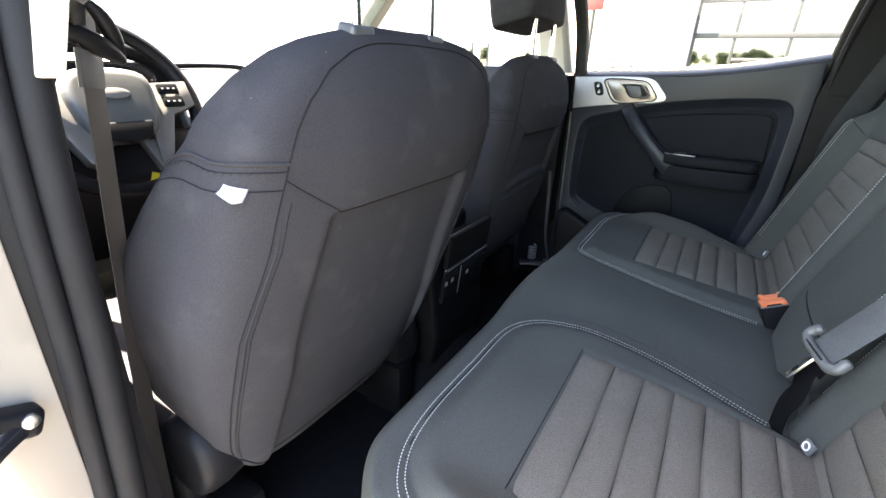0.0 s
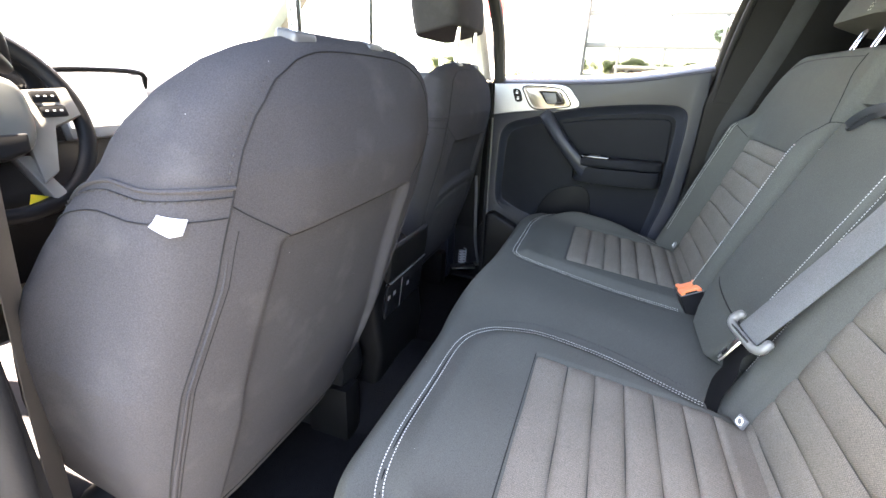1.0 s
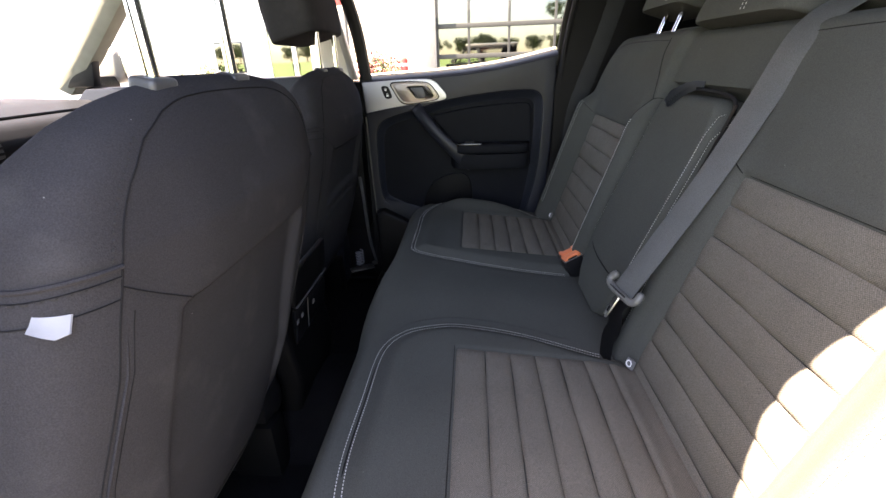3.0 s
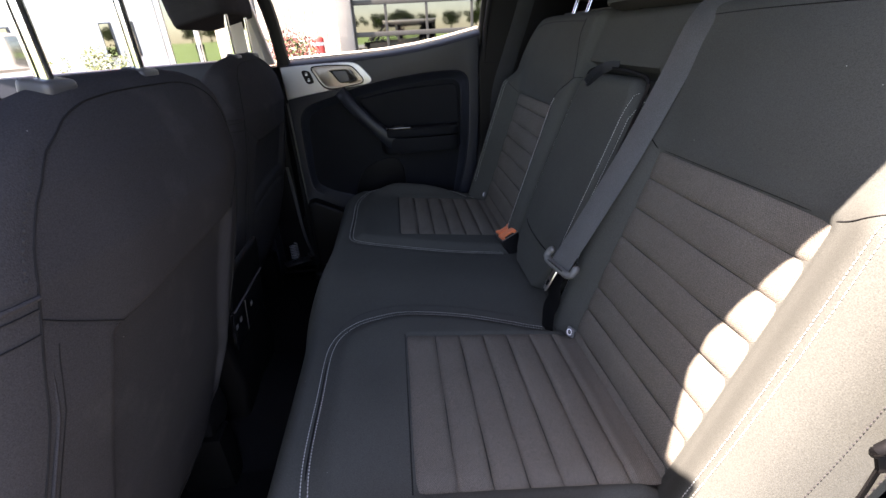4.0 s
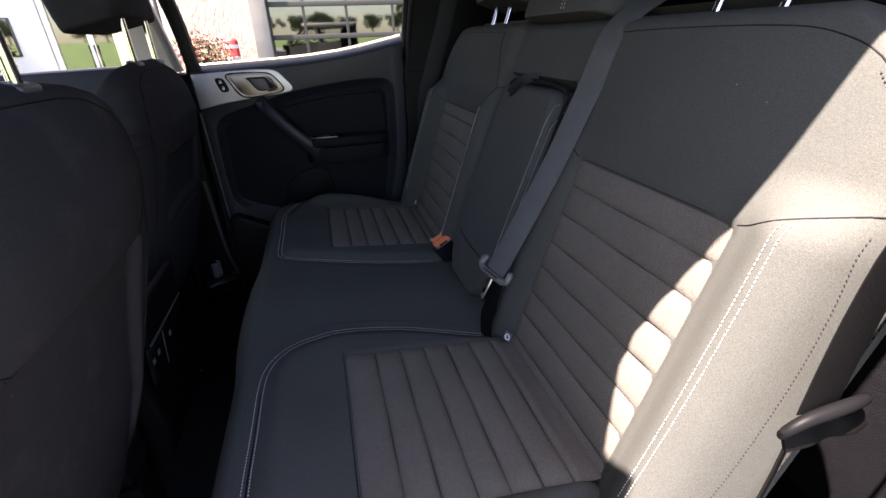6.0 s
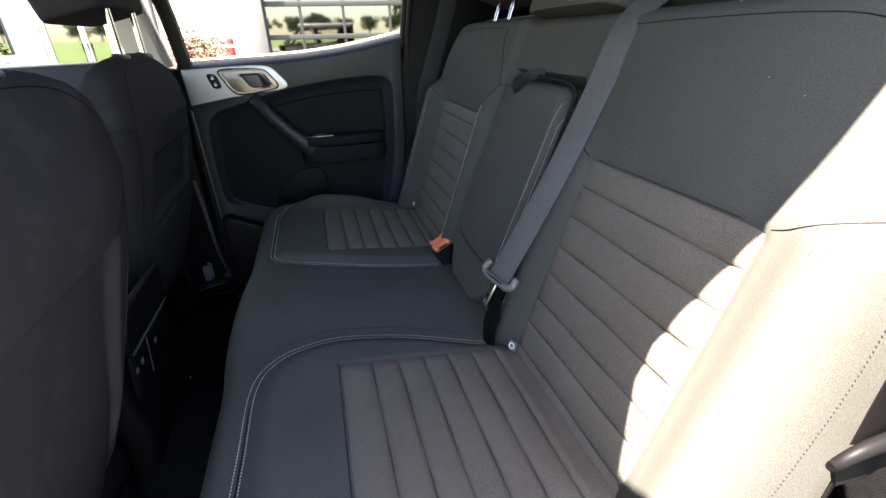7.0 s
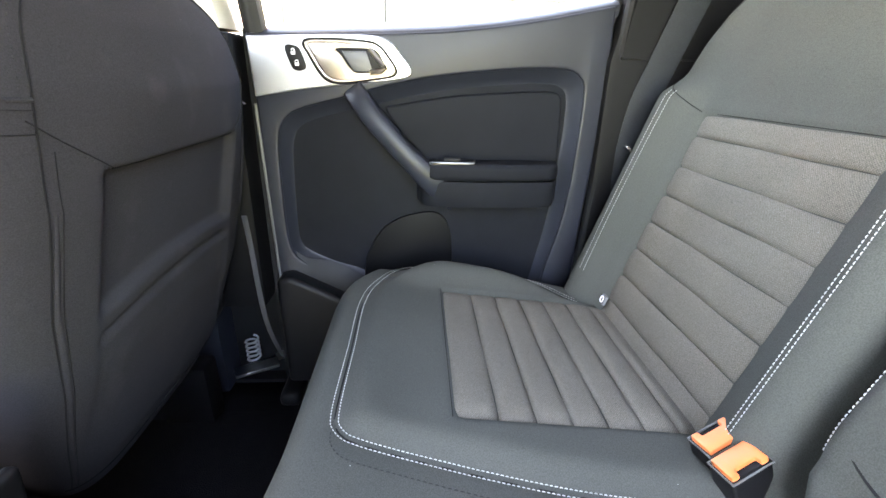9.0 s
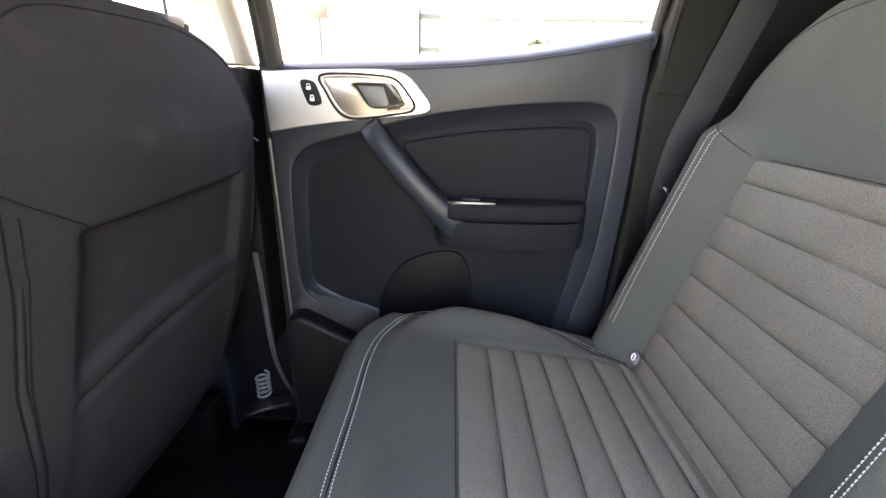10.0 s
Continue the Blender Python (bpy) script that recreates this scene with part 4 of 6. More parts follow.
def front_seat(cx, y_at, sgn, label, shift=0.0, raised=0.105):
    """A front seat seen from behind: rear face passes y_at at z 0.69; sgn: which side its door is on."""
    own = thing("front_seat", label, "car seat", group="front seats")
    foot = Vector((cx, y_at, 0.69)) - FU * ((0.69 - 0.215) / math.cos(FS_LEAN))

    def half(s, outer=0.0):
        a = interp(s, [0, 0.03, 0.10, 0.20, 0.30, 0.42, 0.50, 0.545, 0.58, 0.60, 0.612, 0.62], [0.150, 0.168, 0.188, 0.212, 0.240, 0.252, 0.251, 0.243, 0.228, 0.200, 0.155, 0.08])
        b = interp(s, [0, 0.03, 0.10, 0.20, 0.30, 0.44, 0.50, 0.52, 0.55, 0.58, 0.598, 0.611, 0.62], [0.200, 0.222, 0.246, 0.264, 0.270, 0.250, 0.232, 0.222, 0.200, 0.166, 0.130, 0.085, 0.04])
        return a + outer * (b + shift * 0.6 * step(0.25, 0.5, s) - a)

    def thick(s):
        return interp(s, [0, 0.05, 0.2, 0.40, 0.5, 0.56, 0.59, 0.61, 0.62], [0.075, 0.085, 0.090, 0.082, 0.07, 0.052, 0.036, 0.02, 0.006])

    def front_thick(s):
        return interp(s, [0, 0.2, 0.40, 0.47, 0.52, 0.56, 0.6, 0.62], [0.08, 0.09, 0.08, 0.062, 0.047, 0.032, 0.014, 0.004])

    def rear_face(x, s):
        # bulging head panel above a recessed lower panel
        line = 0.430
        border = interp(s, [0.0, 0.09, 0.20, 0.27, 0.39, 0.43], [0.165, 0.160, 0.153, 0.149, 0.143, 0.142])
        inner = step(border + 0.012, border - 0.004, abs(x))
        d = -0.013 * step(line + 0.002, line - 0.008, s) * inner
        d += 0.010 * math.exp(-((s - 0.49) / 0.07) ** 2) * step(0.2, 0.1, abs(x))
        if sgn > 0:
            fold = 0.302 + 0.04 * x - 0.6 * x * x
            d += (0.010 * step(fold + 0.002, fold - 0.012, s) - 0.006 * math.exp(-((s - fold + 0.036) / 0.005) ** 2)) * inner
        return d

    def ring_point(s, q, grow=0.0):
        c, n = math.cos(q), math.sin(q)
        # the cloth ends higher towards the door, above the hinge cover
        low = 0.05 * step(0.62, 0.86, c * sgn) + 0.07 * step(0.86, 1.0, c * sgn) + 0.05 * step(0.0, -0.6, n) * step(0.0, 0.6, c * sgn)
        s += low * max(0.0, 1 - s / 0.30)
        w, t = half(s, step(-0.2, 0.2, c * sgn)) + grow, (thick(s) if n > 0 else front_thick(s)) + grow
        x = math.copysign(abs(c) ** 0.42, c) * w
        d = math.copysign(abs(n) ** 0.48, n) * t
        # the front bolster swells towards the door
        wing = step(0.0, 0.5, c * sgn) * step(0.15, -0.40, n) * interp(s, [0.02, 0.12, 0.24, 0.36, 0.44, 0.48], [0.0, 0.6, 1.0, 1.0, 0.35, 0.0])
        x += sgn * 0.018 * wing
        d -= 0.015 * wing
        if n > 0.0:
            d += rear_face(x, s) * step(0.5, 0.95, abs(n) ** 0.48)
        return foot + Vector((x - sgn * shift * step(0.25, 0.5, s), 0, 0)) + FU * (s - 0.10 * max(0.0, s - 0.5)) + FN * (d - 0.075)

    qs = [2 * math.pi * k / 190 for k in range(190)]
    ss = list(np.linspace(0, 0.54, 136)) + list(np.linspace(0.546, 0.62, 16))
    v, f = loft([[ring_point(s, q) for q in qs] for s in ss])
    part("backrest", to_bm(v, f), SHADED_FABRIC, own, "charcoal cloth seat back", angle=70)
    # seams: along both rear edges, over the top, and round each side
    q_edge = 0.88

    def edge_q(s):
        return interp(s, [0, 0.12, 0.26, 0.40], [0.52, 0.60, 0.76, q_edge])

    EDGE = smooth_path([(0.02, edge_q(0.02), 0), (0.10, edge_q(0.10), 0), (0.20, edge_q(0.20), 0), (0.30, edge_q(0.30), 0), (0.40, q_edge, 0), (0.50, q_edge, 0), (0.545, q_edge + 0.01, 0), (0.575, q_edge + 0.05, 0), (0.594, q_edge + 0.15, 0), (0.605, q_edge + 0.34, 0), (0.609, math.pi / 2, 0)], 90)
    for k in (-1, 1):
        q = q_edge if k > 0 else math.pi - q_edge
        up_side = [ring_point(p.x, math.pi / 2 - k * (math.pi / 2 - p.y), 0.0005) for p in EDGE]
        part("edge_seam", tube_bm(up_side, 0.0008, 6), SEAM, own)
        q2 = q - k * 0.075
        stitches("seam_stitching", [ring_point(s, q2, 0.0008) for s in np.linspace(0.49, 0.585, 30)], own, lambda p, k=k: (k * 0.7, -0.7, 0.2), TONAL, 0.0065, 0.0034, 0.0007, "tonal grey stitching")
        along = lambda s: edge_q(s) if k > 0 else math.pi - edge_q(s)
        strip = [ring_point(s, along(s) + k * 0.055, 0.0003 - 0.003 * step(0.36, 0.44, s) - 0.003 * step(0.06, 0.02, s)) for s in np.linspace(0.02, 0.44, 60)]
        part("zip_strip", tube_bm(strip, 0.0032, 8, 0.5), SHADED_FABRIC, own, "covered zip along the edge")
        part("zip_seam", tube_bm([ring_point(s, along(s) + k * 0.105, 0.0003) for s in np.linspace(0.02, 0.452, 60)], 0.0005, 6), SEAM, own)
        for s0, r in ((0.491, 0.0020), (0.4835, 0.0005), (0.466, 0.0006)):
            q_run = np.linspace(q, q - k * (q_edge + 0.75), 26)
            part("side_seam", tube_bm([ring_point(s0 - 0.070 * (i / 25) ** 2.8, qq, 0.0006) for i, qq in enumerate(q_run)], r, 6), SEAM if r < 0.002 else SHADED_FABRIC, own)
        stitches("seam_stitching", [ring_point(0.4825 - 0.070 * (i / 25) ** 2.8, qq, 0.0008) for i, qq in enumerate(np.linspace(q, q - k * (q_edge + 0.75), 26))], own, lambda p, k=k: (k, -0.2, 0), TONAL, 0.008, 0.005, 0.0009, "tonal grey stitching")
    def rear_pt(x, s):
        w = half(s, 1.0 if x * sgn > 0 else 0.0)
        return ring_point(s, math.acos(max(-1.0, min(1.0, math.copysign((abs(x) / w) ** (1 / 0.42), x)))), 0.0005)

    for k in (-1, 1):
        corner = smooth_path([(k * 0.214, 0.476, 0), (k * 0.190, 0.460, 0), (k * 0.141, 0.431, 0)], 14)
        part("corner_seam", tube_bm([rear_pt(p.x, p.y) for p in corner], 0.0006, 6), SEAM, own)
        stitches("corner_stitching", [rear_pt(p.x, p.y - 0.004) for p in corner], own, lambda p: (0, -0.95, -0.25), TONAL, 0.007, 0.0036, 0.0006, "tonal grey stitching")
    part("panel_seam", tube_bm([rear_pt(x, 0.4285) for x in np.linspace(-0.138, 0.138, 40)], 0.0007, 6), SEAM, own)
    hem = [ring_point(0.026, q, 0.0004) for q in np.linspace(0.42, math.pi - 0.42, 50)]
    part("hem_seam", tube_bm(hem, 0.0010, 6), SEAM, own)
    # folded tag on the outer side
    tq = [(math.pi - q_edge + d) if sgn < 0 else (q_edge - d) for d in np.linspace(0.37, 0.66, 7)]
    rows = [[ring_point(0.468, q, 0.0008) for q in tq], [ring_point(0.464, q, 0.004) for q in tq], [ring_point(0.458 + 0.005 * abs(i - 2) / 4, q, 0.010) for i, q in enumerate(tq)]]
    vv = [p for r in rows for p in r]
    vv += [p + Vector((-sgn * 0.0014, 0, -0.0006)) for p in vv]
    ff = []
    for base, flip in ((0, 1), (21, -1)):
        ff += [(base + j * 7 + i, base + j * 7 + i + 1, base + j * 7 + i + 8, base + j * 7 + i + 7)[::flip] for j in range(2) for i in range(6)]
    ff += [(14 + i, 15 + i, 36 + i, 35 + i) for i in range(6)] + [(j * 7, j * 7 + 7, j * 7 + 28, j * 7 + 21) for j in range(2)] + [(j * 7 + 6, j * 7 + 13, j * 7 + 34, j * 7 + 27) for j in range(2)]
    part("side_tag", to_bm(vv, ff), WHITE_TAG, own, "white folded fabric tag")
    # lower plastics and cushion
    lowc = foot - FU * 0.03 + FN * -0.08
    part("cushion", box_bm(cx - 0.25, cx + 0.25, lowc.y - 0.02, lowc.y + 0.47, 0.19, 0.32, 0.045, 4), SHADED_FABRIC, own, "charcoal cloth seat cushion")
    part("side_trim", box_bm(*sorted((cx + sgn * 0.225, cx + sgn * 0.262)), lowc.y - 0.01, lowc.y + 0.46, 0.10, 0.275, 0.015, 3), BLACK, own, "black plastic cushion side trim")
    for k in (-1, 1):
        outer = k == sgn
        cy, cz, cr = (lowc.y - 0.040, 0.290, 0.056) if outer else (lowc.y + 0.02, 0.20, 0.085)
        cover = [[Vector((cx + k * (0.185 + t), cy + r * cr * math.cos(a), cz + r * cr * math.sin(a) * 1.1)) for a in np.linspace(0, 2 * math.pi, 41)[:-1]] for t, r in ((0, 0.9), (0.045, 1), (0.066, 0.98), (0.076, 0.90), (0.080, 0.75), (0.081, 0.4))]
        part("recliner_cover", to_bm(*loft(cover)), BLACK, own, "black plastic recliner cover", angle=60)
        part("seat_rail", box_bm(cx + k * 0.2 - 0.018, cx + k * 0.2 + 0.018, lowc.y - 0.06, lowc.y + 0.45, 0.035, 0.075, 0.006), BLACK, own, "black seat rail")
        part("rail_bracket", box_bm(cx + k * 0.2 - 0.028, cx + k * 0.2 + 0.028, lowc.y - 0.07, lowc.y + 0.03, 0.03, 0.17, 0.012), DARKENED_BLACK, own)
    # headrest leaning forward, with guides
    posts = 0.074
    top = foot + FU * 0.602 + FN * -0.075 + Vector((0.03 if sgn < 0 else -0.006, 0, 0))
    for k in (-1, 1):
        at = Matrix.Translation(top + Vector((k * posts, 0, -0.003))) @ pose(0, 0, 0, 12, 0, 0)
        part("post_guide", turned(box_bm(-0.020, 0.018, -0.013, 0.013, -0.014, 0.010, 0.006, 3), at), GREY_EDGE, own, "grey post guide")
        part("guide_button", turned(box_bm(0.019, 0.033, -0.010, 0.010, -0.014, 0.005, 0.004, 3), at), BLACK, own)
        part("post", turned(tube_bm([(k * posts, 0, -0.01), (k * posts, 0, raised + 0.025)], 0.0065, 12), Matrix.Translation(top)), CHROME, own, "chrome headrest post")
    part("headrest", turned(rear_pad(0.265, 0.19, 0.125), Matrix.Translation(top + Vector((0, 0.042, raised))) @ pose(0, 0, 0, -14, 0, 0)), SHADED_FABRIC, own, "charcoal cloth front headrest raised on chrome posts", angle=70)
    return own


front_seat(-0.385, 0.525, -1, "charcoal cloth driver's seat with a raised headrest", 0.032, 0.125)
front_seat(0.417, 0.613, 1, "charcoal cloth passenger's seat with a raised headrest", 0.0, 0.077)


# ---- the far rear door ----
DX = 0.712
door = thing("door_1", "closed rear door with black trim and silver handle bezel", "door", kind="structure")


def sill_z(y):
    return interp(y, [-0.02, 0.0, 0.06, 0.12, 0.2, 0.3, 0.4, 0.64], [0.853, 0.848, 0.836, 0.824, 0.811, 0.800, 0.794, 0.784])


poly = [(0.632, 0.03), (0.635, 0.70), (0.640, sill_z(0.64))] + [(y, sill_z(y)) for y in np.linspace(0.6, -0.005, 22)] + [(-0.008, 0.78), (0.0, 0.5), (0.012, 0.03)]
part("panel_back", prism_bm(poly, "x", DX + 0.0225, DX + 0.14, 0.010, 3), BLACK, door, "black door carcass")
ledge = [[Vector((DX + u, y, sill_z(y) + w)) for u, w in ((-0.004, -0.030), (-0.007, -0.020), (-0.004, -0.011), (0.006, -0.004), (0.030, 0.001), (0.060, 0.004), (0.060, -0.03))] for y in np.linspace(0.64, -0.005, 36)]
part("waist_ledge", to_bm(*loft(ledge)), DOOR_PLASTIC, door)
flange = [[Vector((DX + a, y, sill_z(y) + b)) for a, b in ((0.075, -0.02), (0.075, 0.006), (0.082, 0.012), (0.125, 0.008), (0.13, -0.02))] for y in np.linspace(0.66, -0.01, 30)]
part("outer_sill", to_bm(*loft(flange)), PAINT, door, "champagne outer sill under the glass")
# silver bezel
BZ = [(0.640, 0.771), (0.560, 0.774), (0.47, 0.777), (0.418, 0.776), (0.392, 0.767), (0.373, 0.746), (0.358, 0.728), (0.356, 0.716), (0.366, 0.709), (0.40, 0.703), (0.47, 0.696), (0.55, 0.686), (0.636, 0.672)]
bz = smooth_path([(y, z, 0) for y, z in BZ], 60)
bezel = part("handle_bezel", prism_bm([(p.x, p.y) for p in bz], "x", DX - 0.0095, DX + 0.012, 0.003, 3), SILVER, door, "satin silver handle bezel")
hy, hz = 0.445, 0.733
CUP = [(0.538, 0.762), (0.50, 0.766), (0.44, 0.764), (0.416, 0.758), (0.398, 0.738), (0.388, 0.722), (0.395, 0.714), (0.43, 0.708), (0.475, 0.702), (0.50, 0.704), (0.515, 0.716), (0.53, 0.742)]
cup = smooth_path([(DX - 0.0105, y, z) for y, z in CUP], 60, True)
part("handle_rim", tube_bm(cup, 0.0024, 8, 0.8, (1, 0, 0)), WARM_SILVER, bezel, "champagne handle rim")
part("rim_gap", tube_bm([p + Vector((0.0005, (p.y - 0.46) * 0.06, (p.z - 0.735) * 0.10)) for p in cup], 0.0022, 6, 0.8, (1, 0, 0)), SEAM, bezel)
inner = [(0.46 + (p.y - 0.46) * 0.97, 0.735 + (p.z - 0.735) * 0.95) for p in cup[:-1]]
part("handle_lever", prism_bm([(p, q) for p, q in inner], "x", DX - 0.0115, DX + 0.004, 0.002), WARM_SILVER, bezel, "champagne lever plate")
REC = smooth_path([(y, z, 0) for y, z in [(0.488, 0.756), (0.43, 0.757), (0.415, 0.752), (0.404, 0.735), (0.398, 0.722), (0.412, 0.717), (0.452, 0.714), (0.466, 0.722), (0.480, 0.742)]], 40, True)[:-1]
# Raised black plate stands for the shade inside the finger recess.
part("recess_shade", prism_bm([(p.x, p.y) for p in REC], "x", DX - 0.0130, DX + 0.0, 0.001), BLACK, bezel, "black plate standing for the finger recess's shade")
part("recess_face", prism_bm([(0.478, 0.751), (0.436, 0.751), (0.425, 0.719), (0.458, 0.718)], "x", DX - 0.0142, DX - 0.002, 0.001), GREY_EDGE, bezel)
part("lever_tip", tube_bm(smooth_path([(DX - 0.014, 0.43, 0.755), (DX - 0.017, 0.418, 0.742), (DX - 0.017, 0.405, 0.724), (DX - 0.015, 0.43, 0.7165)], 16), 0.0045, 8), WARM_SILVER, bezel)
RIMS = smooth_path([(DX - 0.0135, y, z) for y, z in [(0.488, 0.756), (0.43, 0.757), (0.415, 0.752), (0.404, 0.735), (0.398, 0.722), (0.412, 0.717), (0.452, 0.714), (0.466, 0.722), (0.480, 0.742)]], 50, True)
part("recess_rim", tube_bm(RIMS, 0.0022, 6, 0.8, (1, 0, 0)), WARM_SILVER, bezel)
SW = smooth_path([(y, z, 0) for y, z in [(0.575, 0.756), (0.556, 0.757), (0.548, 0.748), (0.541, 0.724), (0.548, 0.718), (0.560, 0.718), (0.567, 0.726)]], 30, True)[:-1]
switch = part("lock_switch", prism_bm([(p.x, p.y) for p in SW], "x", DX - 0.0135, DX, 0.002), BLACK, bezel, "black lock switch with white symbols")
for zz, yy in ((0.746, 0.561), (0.728, 0.556)):
    part("lock_symbol", box_bm(DX - 0.0144, DX - 0.012, yy - 0.0035, yy + 0.0035, zz - 0.003, zz + 0.002, 0.0005), WHITE_INK, switch)
    part("lock_shackle", tube_bm(smooth_path([(DX - 0.0140, yy - 0.0025, zz + 0.002), (DX - 0.0140, yy - 0.002, zz + 0.0058), (DX - 0.0140, yy + 0.002, zz + 0.0058), (DX - 0.0140, yy + 0.0025, zz + 0.003)], 8), 0.0006, 5), WHITE_INK, switch)

# raised surround with a sloping wall down to the recessed panel
LIP = [(0.10, 0.20), (0.076, 0.33), (0.055, 0.42), (0.044, 0.50), (0.039, 0.60), (0.038, 0.68), (0.042, 0.708), (0.056, 0.724), (0.085, 0.731), (0.16, 0.729), (0.226, 0.723), (0.30, 0.714), (0.359, 0.704), (0.42, 0.690), (0.485, 0.672), (0.54, 0.658), (0.575, 0.645), (0.597, 0.622), (0.605, 0.585), (0.607, 0.50), (0.606, 0.413), (0.599, 0.372), (0.58, 0.350), (0.53, 0.322), (0.477, 0.305), (0.43, 0.28)]
BED = [(0.122, 0.20), (0.098, 0.33), (0.082, 0.42), (0.072, 0.50), (0.066, 0.60), (0.066, 0.672), (0.071, 0.688), (0.085, 0.698), (0.12, 0.701), (0.19, 0.698), (0.241, 0.692), (0.31, 0.682), (0.379, 0.668), (0.43, 0.656), (0.489, 0.642), (0.535, 0.630), (0.562, 0.618), (0.575, 0.602), (0.582, 0.575), (0.586, 0.50), (0.588, 0.42), (0.585, 0.388), (0.57, 0.370), (0.52, 0.346), (0.47, 0.33), (0.43, 0.31)]
lip, bed = (smooth_path([(y, z, 0) for y, z in run], 120) for run in (LIP, BED))
surround = [(0.42, 0.20), (0.634, 0.20), (0.636, 0.66), (0.637, 0.776)] + [(y, sill_z(y) - 0.012) for y in np.linspace(0.6, 0.0, 18)] + [(-0.003, 0.70), (0.006, 0.50), (0.02, 0.20)] + [(p.x, p.y) for p in lip]
part("trim_surround", prism_bm(surround, "x", DX - 0.007, DX + 0.012, 0.0055, 3), DOOR_PLASTIC, door, "raised black trim surround", angle=50)
rows = []
for f, dep in ((0.0, -0.0015), (0.12, 0.0015), (0.35, 0.008), (0.65, 0.0155), (0.85, 0.0185), (1.0, 0.0195)):
    rows.append([Vector((DX + dep, p.x + (q.x - p.x) * f, p.y + (q.y - p.y) * f)) for p, q in zip(lip, bed)])
wall_v = [p for r in rows for p in r]
wall_f = [(j * 120 + i, j * 120 + i + 1, (j + 1) * 120 + i + 1, (j + 1) * 120 + i) for j in range(len(rows) - 1) for i in range(119)]
part("recess_wall", to_bm(wall_v, wall_f), DOOR_PLASTIC, door, "sloping wall of the recess", angle=60)
part("lower_panel", prism_bm([(0.60, 0.20), (0.60, 0.66), (0.05, 0.715), (0.05, 0.20)], "x", DX + 0.0185, DX + 0.03, 0.001), SOFT_PANEL, door, "smooth recessed lower panel")
# padded insert
INS = smooth_path([(y, z, 0) for y, z in [(0.405, 0.650), (0.385, 0.662), (0.30, 0.677), (0.241, 0.684), (0.16, 0.690), (0.10, 0.692), (0.079, 0.687), (0.073, 0.670), (0.070, 0.60), (0.069, 0.558), (0.080, 0.548), (0.20, 0.548), (0.29, 0.550), (0.335, 0.566)]], 70, True)[:-1]
part("padded_insert", prism_bm([(p.x, p.y) for p in INS], "x", DX + 0.006, DX + 0.024, 0.006, 4), SOFT_PANEL, door, "soft dark padded insert")
# armrest with the window switch
ARM = smooth_path([(x, y, 0) for x, y in [(DX, 0.345), (DX - 0.045, 0.335), (DX - 0.062, 0.30), (DX - 0.066, 0.22), (DX - 0.060, 0.13), (DX - 0.045, 0.085), (DX, 0.072)]], 40)
arm = part("armrest", prism_bm([(p.x, p.y) for p in ARM], "z", 0.535, 0.566, 0.010, 3), SOFT_PANEL, door, "padded door armrest")
part("armrest_front", prism_bm([(p.x + 0.008 if p.x < DX - 0.01 else p.x, p.y) for p in ARM], "z", 0.482, 0.533, 0.006), SOFT_PANEL, door)
plate = prism_bm([(DX - 0.056, 0.325), (DX - 0.059, 0.24), (DX - 0.030, 0.235), (DX - 0.026, 0.322)], "z", 0.560, 0.5695, 0.003)
part("switch_plate", plate, GLOSS, arm, "gloss black switch plate")
part("window_switch", prism_bm([(DX - 0.050, 0.298), (DX - 0.052, 0.268), (DX - 0.037, 0.266), (DX - 0.035, 0.296)], "z", 0.566, 0.5745, 0.002), BLACK, arm, "small window switch")
# diagonal pull handle
pull = [(0.464, 0.692, -0.008), (0.452, 0.676, -0.024), (0.425, 0.641, -0.036), (0.385, 0.597, -0.045), (0.345, 0.557, -0.048), (0.315, 0.529, -0.046), (0.290, 0.508, -0.040), (0.268, 0.492, -0.030)]
rings = []
run = smooth_path([(DX + d, y, z) for y, z, d in pull], 30)
for i, p in enumerate(run):
    t = (run[min(i + 1, 29)] - run[max(i - 1, 0)]).normalized()
    w = Vector((0, t.z, -t.y)).normalized()
    hw = 0.0185 + 0.006 * step(0.5, 0.9, i / 29)
    nrm = Vector((-1, 0, 0))
    rings.append([p - w * hw - nrm * 0.03, p - w * hw + nrm * 0.003, p - w * (hw - 0.004) + nrm * 0.0075, p + w * (hw - 0.004) + nrm * 0.0075, p + w * hw + nrm * 0.003, p + w * hw - nrm * 0.03])
part("pull_handle", to_bm(*loft(rings)), DOOR_PLASTIC, door, "diagonal black pull handle", angle=50)
# speaker area and bin
spk = smooth_path([(0, y, z) for y, z in [(0.27, 0.25), (0.275, 0.40), (0.30, 0.450), (0.351, 0.450), (0.401, 0.43), (0.431, 0.397), (0.455, 0.339), (0.46, 0.25)]], 40)
part("speaker_grille", prism_bm([(p.y, p.z) for p in spk], "x", DX + 0.010, DX + 0.022, 0.003), DARKENED_BLACK, door, "black speaker grille")
ledge_in = smooth_path([(DX + 0.002, 0.603, 0.378), (DX + 0.002, 0.575, 0.356), (DX + 0.002, 0.53, 0.350), (DX + 0.002, 0.50, 0.338), (DX + 0.002, 0.455, 0.312)], 20)
ledge_out = smooth_path([(DX - 0.012, 0.612, 0.346), (DX - 0.012, 0.575, 0.334), (DX - 0.013, 0.53, 0.320), (DX - 0.014, 0.50, 0.302), (DX - 0.014, 0.455, 0.275)], 20)
